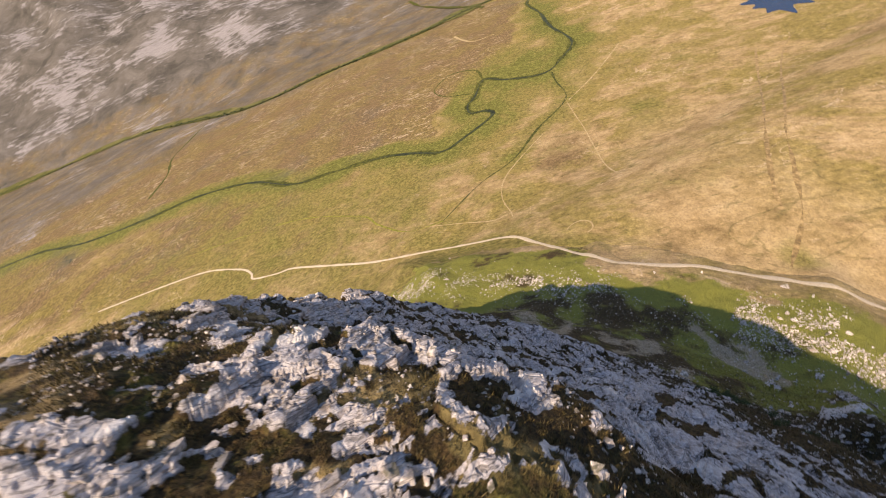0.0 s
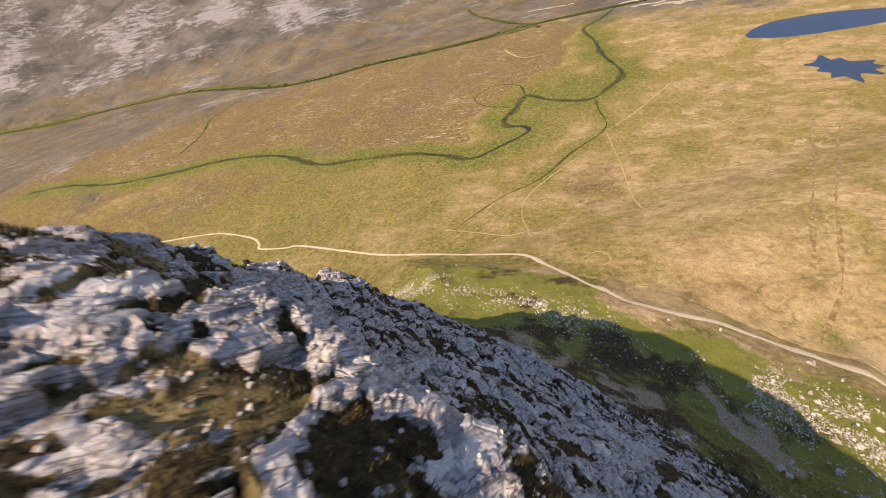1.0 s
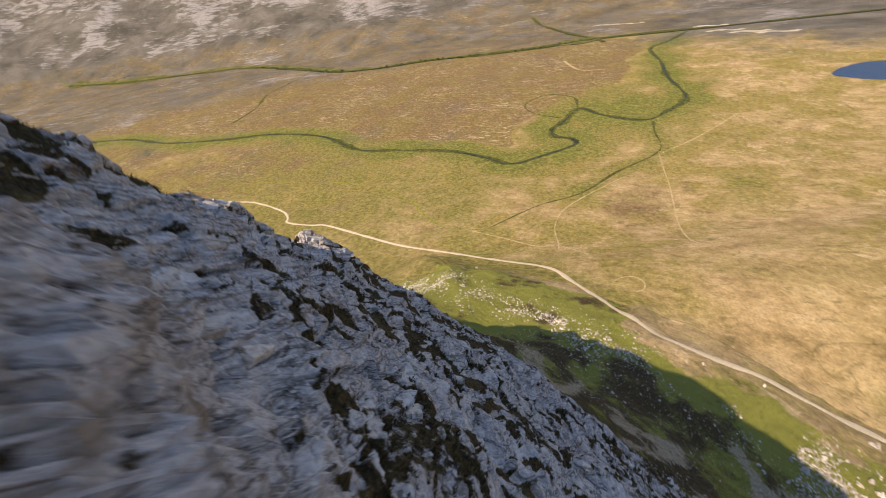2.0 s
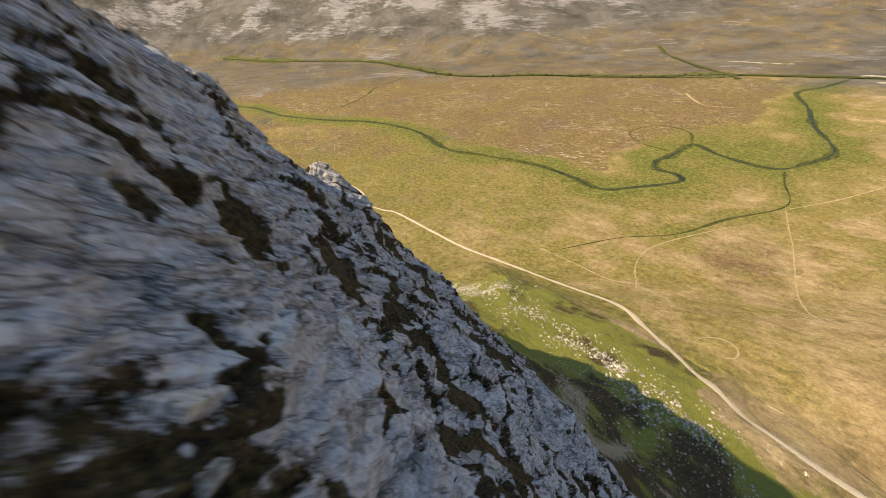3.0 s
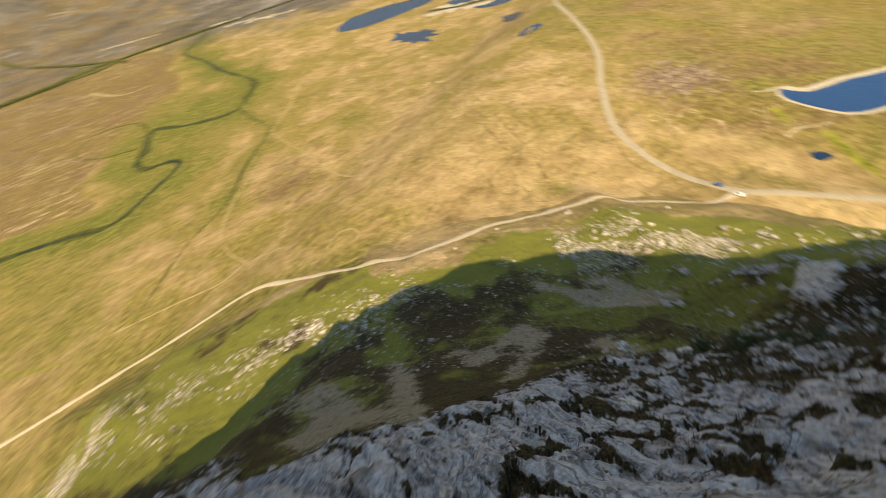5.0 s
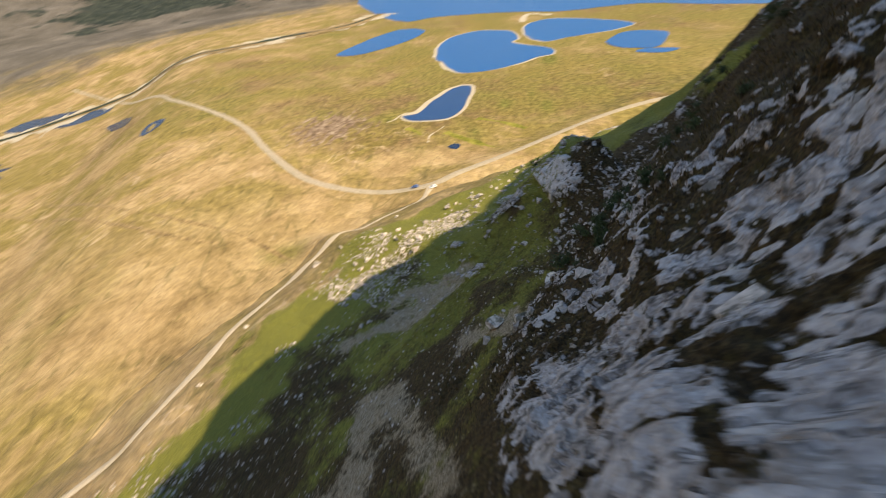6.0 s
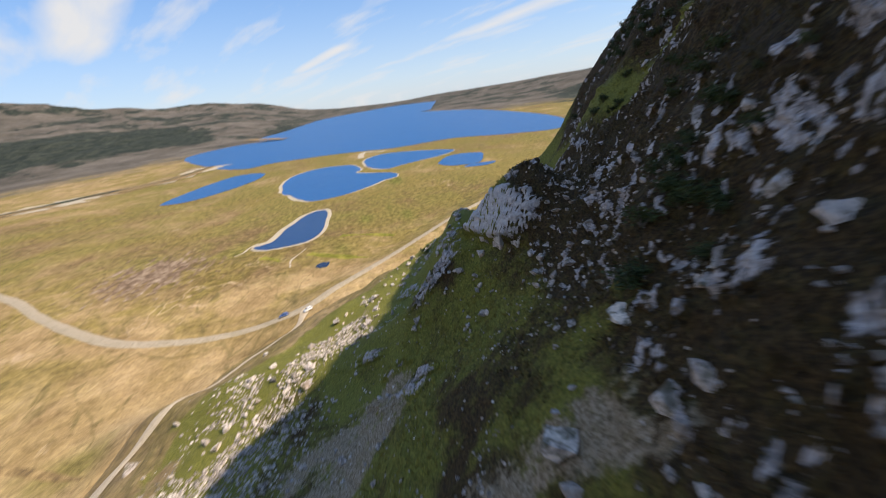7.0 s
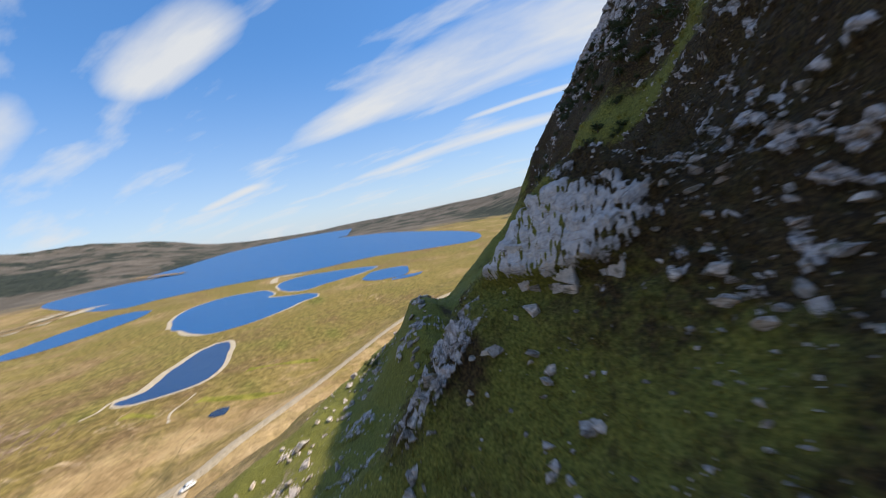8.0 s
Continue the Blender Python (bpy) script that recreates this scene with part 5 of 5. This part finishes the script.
for w, reach, cut in ((1.9, 3.0, 9), (2.2, 4.2, 2.3), (1.8, 4.6, 1.9), (2.2, 4.4, 2.6), (1.6, 3.6, 1.6)):
    low = rng.uniform(-0.5, 0.0)
    for top_at in ((cut, reach) if cut < reach else (reach,)):
        t = top_at - low
        ob = new("rock_slab", SLABS[rng.randrange(5)])
        mid = wall_from + run_dir * (col_at + w / 2) + lean * (low + t / 2) - face_out * (1.05 + rng.uniform(-0.35, 0.2))
        ob.matrix_world = Matrix.LocRotScale(mid, Euler((wall_turn.x + rng.uniform(-0.05, 0.05), wall_turn.y + rng.uniform(-0.05, 0.05), wall_turn.z + rng.uniform(-0.06, 0.06))), (w * 1.0, 3.0, t * 1.02))
        tagged(ob, "pale fissured quartzite slab above a dark mossy overhang", "rock slab", "slabs of the pale wall")
        low = top_at
    col_at += w
# the darker broken tier under the overhang
for k in range(9):
    ob = new("rock", SQUARED[rng.randrange(8)])
    mid = wall_from + run_dir * (0.2 + 1.15 * k) - Vector((0, 0, 1)) * (1.0 + rng.uniform(-0.3, 0.4)) - face_out * rng.uniform(0.5, 1.1)
    ob.matrix_world = Matrix.LocRotScale(mid, Euler((wall_turn.x + rng.uniform(-0.2, 0.2), wall_turn.y + rng.uniform(-0.2, 0.2), wall_turn.z + rng.uniform(-0.3, 0.3))), (rng.uniform(0.9, 1.8), 1.6, rng.uniform(0.6, 1.2)))
    tagged(ob, "grey broken block under the overhang of the pale wall", "boulder", "blocks under the overhang")


# ---- plants ----
def leaf_build(dark, light):
    def build(n, l, b):
        info = n.new("ShaderNodeObjectInfo")
        geo = n.new("ShaderNodeNewGeometry")
        k = calc(n, l, "ADD", calc(n, l, "MULTIPLY", geo.outputs["Random Per Island"], 0.75), calc(n, l, "MULTIPLY", info.outputs["Random"], 0.25))
        l.new(mix(n, l, k, dark, light), b.inputs["Base Color"])
        b.inputs["Roughness"].default_value = 0.65
        b.inputs["Specular IOR Level"].default_value = 0.25
    return build


def bark_build(n, l, b):
    l.new(ramp(n, l, noise_node(n, l, 9.0, 6, 0.7, place(n, (1, 1, 0.3))), [(0.35, (0.05, 0.04, 0.03)), (0.65, (0.15, 0.12, 0.09))]), b.inputs["Base Color"])
    b.inputs["Roughness"].default_value = 0.9


M_LEAF = shade("shrub_leaves", leaf_build((0.018, 0.030, 0.009), (0.075, 0.095, 0.026)))
M_HEATHER = shade("heather_sprigs", leaf_build((0.026, 0.019, 0.007), (0.15, 0.110, 0.034)))
M_BLADES = shade("grass_blades", leaf_build((0.08, 0.076, 0.014), (0.27, 0.225, 0.056)))
M_BARK = shade("bark", bark_build)


def shrub(seed, size):
    """Low branching stems under an uneven crown of separate leaves; about a metre tall at size 1."""
    r = random.Random(seed)
    root = new("shrub")
    stems = []
    for k in range(4):
        a = 6.283 * (k + r.random()) / 4
        tip = Vector((math.cos(a) * r.uniform(0.2, 0.5), math.sin(a) * r.uniform(0.2, 0.5), r.uniform(0.6, 0.95))) * size
        bm = bmesh.new()
        bmesh.ops.create_cone(bm, segments=5, radius1=0.045 * size, radius2=0.012 * size, depth=tip.length, cap_ends=True, matrix=Matrix.Translation(tip / 2) @ tip.to_track_quat("Z", "Y").to_matrix().to_4x4())
        part("stem", bm, M_BARK, root)
        stems.append(tip)
    bm = bmesh.new()
    for k in range(420):
        c = stems[r.randrange(4)] * r.uniform(0.5, 1.05) + Vector((r.gauss(0, 0.17), r.gauss(0, 0.17), r.gauss(0, 0.13))) * size
        if c.z < 0.05 * size:
            continue
        a, b2 = Vector((r.gauss(0, 1), r.gauss(0, 1), r.gauss(0, 0.6))).normalized(), Vector((r.gauss(0, 1), r.gauss(0, 1), r.gauss(0, 1)))
        b2 = a.cross(b2).normalized()
        s1, s2 = size * r.uniform(0.05, 0.095), size * r.uniform(0.025, 0.05)
        bm.faces.new([bm.verts.new(q) for q in (c - a * s1, c + b2 * s2, c + a * s1, c - b2 * s2)])
    part("leaves", bm, M_LEAF, root)
    return root


makers = [shrub(200 + k, 1.0) for k in range(4)]
used = [0] * 4


def plant(place_at, size, label, group):
    k = rng.randrange(4)
    m = Matrix.LocRotScale(Vector(place_at) - Vector((0, 0, 0.06 * size)), Euler((rng.uniform(-0.15, 0.15), rng.uniform(-0.15, 0.15), rng.uniform(0, 6.28))), (size * rng.uniform(0.9, 1.5), size * rng.uniform(0.9, 1.5), size))
    if used[k] == 0:
        ob = makers[k]
        ob.matrix_world = m
    else:
        ob = copy_thing(makers[k], Matrix.Identity(4))
        ob.matrix_basis = m
    used[k] += 1
    return tagged(ob, label, "shrub", group)


for (x, y, many) in ((38, 52, 5), (45, 47, 5), (38, 58, 4), (41, 54, 4), (85, 26, 5), (109, -5, 6), (89, 19, 5), (111, 5, 6), (79, 17, 5), (100, 8, 6), (95, 14, 5), (139, 59, 5), (52, 44, 4), (116, 0, 5), (84, 22, 4), (104, 2, 5), (92, 10, 5), (112, 5, 6), (104, 1, 6), (113, 13, 6), (90, 13, 5), (106, 10, 6), (97, 4, 6), (99, 18, 4), (38, 58, 4), (36.5, 58, 4), (39, 59, 3)):
    for k in range(many):
        plant(along(x + rng.uniform(-3, 3), y + rng.uniform(-3, 3)), rng.uniform(0.8, 1.9), "dark green shrub rooted among rocks on the face", "shrubs on the face")
far_line = spline(DITCH, 22.0)
for q in far_line:
    for k in range(2):
        if -1900 < q[0] < -300 and rng.random() < 0.75:
            x, y = q[0] + rng.uniform(-14, 14), q[1] + rng.uniform(-14, 14)
            plant((x, y, at(x, y)), rng.uniform(3.5, 7.5), "dark green bush beside the far stream", "bushes along the far stream")


def tufts(name, d0, d1, e0, e1, many, size, blades, material, label, wanted):
    """Tussocks of upright blades on the soft ground of the hillside, in one mesh."""
    gen = np.random.default_rng(many)
    d, e = gen.uniform(d0, d1, many * 3), gen.uniform(e0, e1, many * 3)
    i, j = np.clip(np.searchsorted(md[:, 0], d), 0, md.shape[0] - 1), np.clip(np.searchsorted(mz[0], e), 0, mz.shape[1] - 1)
    keep = np.where(wanted[i, j] > gen.uniform(0.35, 0.9, len(i)))[0][:many]
    i, j = i[keep], j[keep]
    base = np.stack([FX[i, j], FY[i, j], FZ[i, j]], -1)
    up = np.stack([nx[i, j], ny[i, j], nz[i, j] + 0.6], -1)
    up /= np.linalg.norm(up, axis=1, keepdims=True)
    s = size * gen.uniform(0.6, 1.4, len(base))
    base = base[:, None] + gen.normal(0, 0.30, (len(base), blades, 3)) * s[:, None, None] - 0.06 * up[:, None]
    tip = base + (up[:, None] + gen.normal(0, 0.38, base.shape)) * (s[:, None] * gen.uniform(0.5, 1.0, base.shape[:2]))[..., None]
    side = gen.normal(0, 1, base.shape)
    side = side / np.linalg.norm(side, axis=-1, keepdims=True) * (0.10 * s)[:, None, None]
    pts = np.stack([base - side, base + side, tip], 2).reshape(-1, 3)
    me = bpy.data.meshes.new(name)
    me.from_pydata(pts.tolist(), [], np.arange(len(pts)).reshape(-1, 3).tolist())
    me.materials.append(material)
    return tagged(new(name, me), label, "plants", kind="stuff")


soft_ground = moss * (1 - scree)
tufts("heather", -4, 24, -14, 52, 9500, 0.30, 9, M_HEATHER, "brown heather and moss tufts between the crest rocks", soft_ground * (1 - green))
tufts("heather", 44, 82, -64, 14, 6000, 0.45, 8, M_HEATHER, "dark heather tufts on the steep flank", soft_ground * (1 - green))
tufts("grass", 60, 100, -70, 10, 6000, 0.40, 7, M_BLADES, "olive grass tussocks on the shaded slope", soft_ground * green)


# ---- parked cars ----
def paint_build(colour):
    def build(n, l, b):
        c = mix(n, l, calc(n, l, "MULTIPLY", noise_node(n, l, 6.0, 5, 0.6, place(n)), 0.3), colour, (0.35, 0.32, 0.27))
        l.new(c, b.inputs["Base Color"])
        b.inputs["Roughness"].default_value = 0.3
        b.inputs["Metallic"].default_value = 0.2
    return build


def plain_build(colour, rough, metal=0.0):
    def build(n, l, b):
        b.inputs["Base Color"].default_value = (*colour, 1)
        b.inputs["Roughness"].default_value, b.inputs["Metallic"].default_value = rough, metal
    return build


M_TYRE = shade("tyre_rubber", plain_build((0.02, 0.02, 0.02), 0.85))
M_RIM = shade("alloy", plain_build((0.55, 0.55, 0.57), 0.35, 0.9))
M_GLASS = shade("car_glass", plain_build((0.015, 0.02, 0.025), 0.08))
M_LAMP = shade("clear_lens", plain_build((0.75, 0.75, 0.72), 0.15))
M_TAIL = shade("red_lens", plain_build((0.45, 0.02, 0.02), 0.2))
M_TRIM = shade("black_trim", plain_build((0.03, 0.03, 0.03), 0.6))


def car(paint, label, m):
    """A small hatchback, nose towards +x."""
    root = new("car")

    def hull(name, rows, material, parent=root):
        """Skin over cross sections (x, half width, z low, z high)."""
        bm = bmesh.new()
        rings = []
        for (x, w, lo, hi) in rows:
            rings.append([bm.verts.new(q) for q in ((x, -w, lo), (x, -w * 1.03, lo * 0.5 + hi * 0.5), (x, -w * 0.9, hi), (x, w * 0.9, hi), (x, w * 1.03, lo * 0.5 + hi * 0.5), (x, w, lo))])
        for a, b in zip(rings, rings[1:]):
            for k in range(6):
                bm.faces.new((a[k], a[(k + 1) % 6], b[(k + 1) % 6], b[k]))
        bm.faces.new(rings[0][::-1]); bm.faces.new(rings[-1])
        bmesh.ops.recalc_face_normals(bm, faces=bm.faces[:])
        bmesh.ops.bevel(bm, geom=bm.edges[:], offset=0.03, segments=2, affect="EDGES")
        return part(name, bm, material, parent, flat=False)

    body = hull("body", [(-2.0, 0.76, 0.42, 0.86), (-1.9, 0.84, 0.30, 0.95), (-0.9, 0.87, 0.24, 0.96), (0.8, 0.87, 0.24, 0.93), (1.6, 0.84, 0.28, 0.80), (2.0, 0.72, 0.36, 0.66)], paint)
    hull("cabin", [(-1.85, 0.70, 0.90, 1.02), (-1.45, 0.70, 0.90, 1.40), (-0.4, 0.70, 0.90, 1.47), (0.25, 0.70, 0.90, 1.40), (1.0, 0.72, 0.88, 0.95)], paint)
    hull("windscreen", [(0.36, 0.60, 0.98, 1.34), (0.99, 0.64, 0.93, 0.985)], M_GLASS)
    hull("rear_window", [(-1.87, 0.58, 0.98, 1.04), (-1.55, 0.58, 0.98, 1.33)], M_GLASS)
    for side in (-1, 1):
        for x0, x1 in ((-1.3, -0.5), (-0.42, 0.35)):
            bm = bmesh.new()
            bmesh.ops.create_cube(bm, size=1.0, matrix=Matrix.Translation(((x0 + x1) / 2, side * 0.69, 1.18)) @ Matrix.Diagonal((x1 - x0, 0.06, 0.30, 1)))
            bmesh.ops.bevel(bm, geom=bm.edges[:], offset=0.02, segments=1, affect="EDGES")
            part("side_window", bm, M_GLASS, root)
        bm = bmesh.new()
        bmesh.ops.create_uvsphere(bm, u_segments=10, v_segments=6, radius=1.0, matrix=Matrix.Translation((0.55, side * 0.97, 1.0)) @ Matrix.Diagonal((0.07, 0.11, 0.08, 1)))
        part("wing_mirror", bm, paint, root, flat=False)
        for x, mat, nm in ((1.93, M_LAMP, "headlight"), (-1.95, M_TAIL, "tail_light")):
            bm = bmesh.new()
            bmesh.ops.create_uvsphere(bm, u_segments=10, v_segments=6, radius=1.0, matrix=Matrix.Translation((x, side * 0.60, 0.66 if x > 0 else 0.80)) @ Matrix.Diagonal((0.09, 0.16, 0.08, 1)))
            part(nm, bm, mat, root, flat=False)
        for x in (-1.25, 1.25):
            hub = Matrix.Translation((x, side * 0.78, 0.31)) @ Matrix.Rotation(radians(90), 4, "X")
            wheel = new("wheel")
            wheel.parent = root
            bm = bmesh.new()
            bmesh.ops.create_cone(bm, segments=20, radius1=0.31, radius2=0.31, depth=0.2, cap_ends=True, matrix=hub)
            bmesh.ops.bevel(bm, geom=[ed for ed in bm.edges if len(ed.link_faces) == 2 and ed.calc_face_angle() > 1], offset=0.03, segments=2, affect="EDGES")
            part("tyre", bm, M_TYRE, wheel)
            bm = bmesh.new()
            bmesh.ops.create_cone(bm, segments=16, radius1=0.20, radius2=0.20, depth=0.22, cap_ends=True, matrix=hub)
            part("rim", bm, M_RIM, wheel)
    for x in (-2.0, 2.0):
        bm = bmesh.new()
        bmesh.ops.create_cube(bm, size=1.0, matrix=Matrix.Translation((x, 0, 0.45)) @ Matrix.Diagonal((0.10, 1.35, 0.16, 1)))
        bmesh.ops.bevel(bm, geom=bm.edges[:], offset=0.03, segments=1, affect="EDGES")
        part("bumper", bm, M_TRIM, root)
    root.matrix_world = m
    return tagged(root, label, "car", "cars at the junction")


car(shade("blue_paint", paint_build((0.03, 0.10, 0.30))), "small dark blue car parked on the gravel road", pose(171.6, 121.5, at(171.6, 121.5) + 0.34, 0, 0, 102))
car(shade("white_paint", paint_build((0.80, 0.80, 0.78))), "small white car parked at the footpath entrance", pose(169.0, 110.5, at(169.0, 110.5) + 0.36, 0, 0, 120))
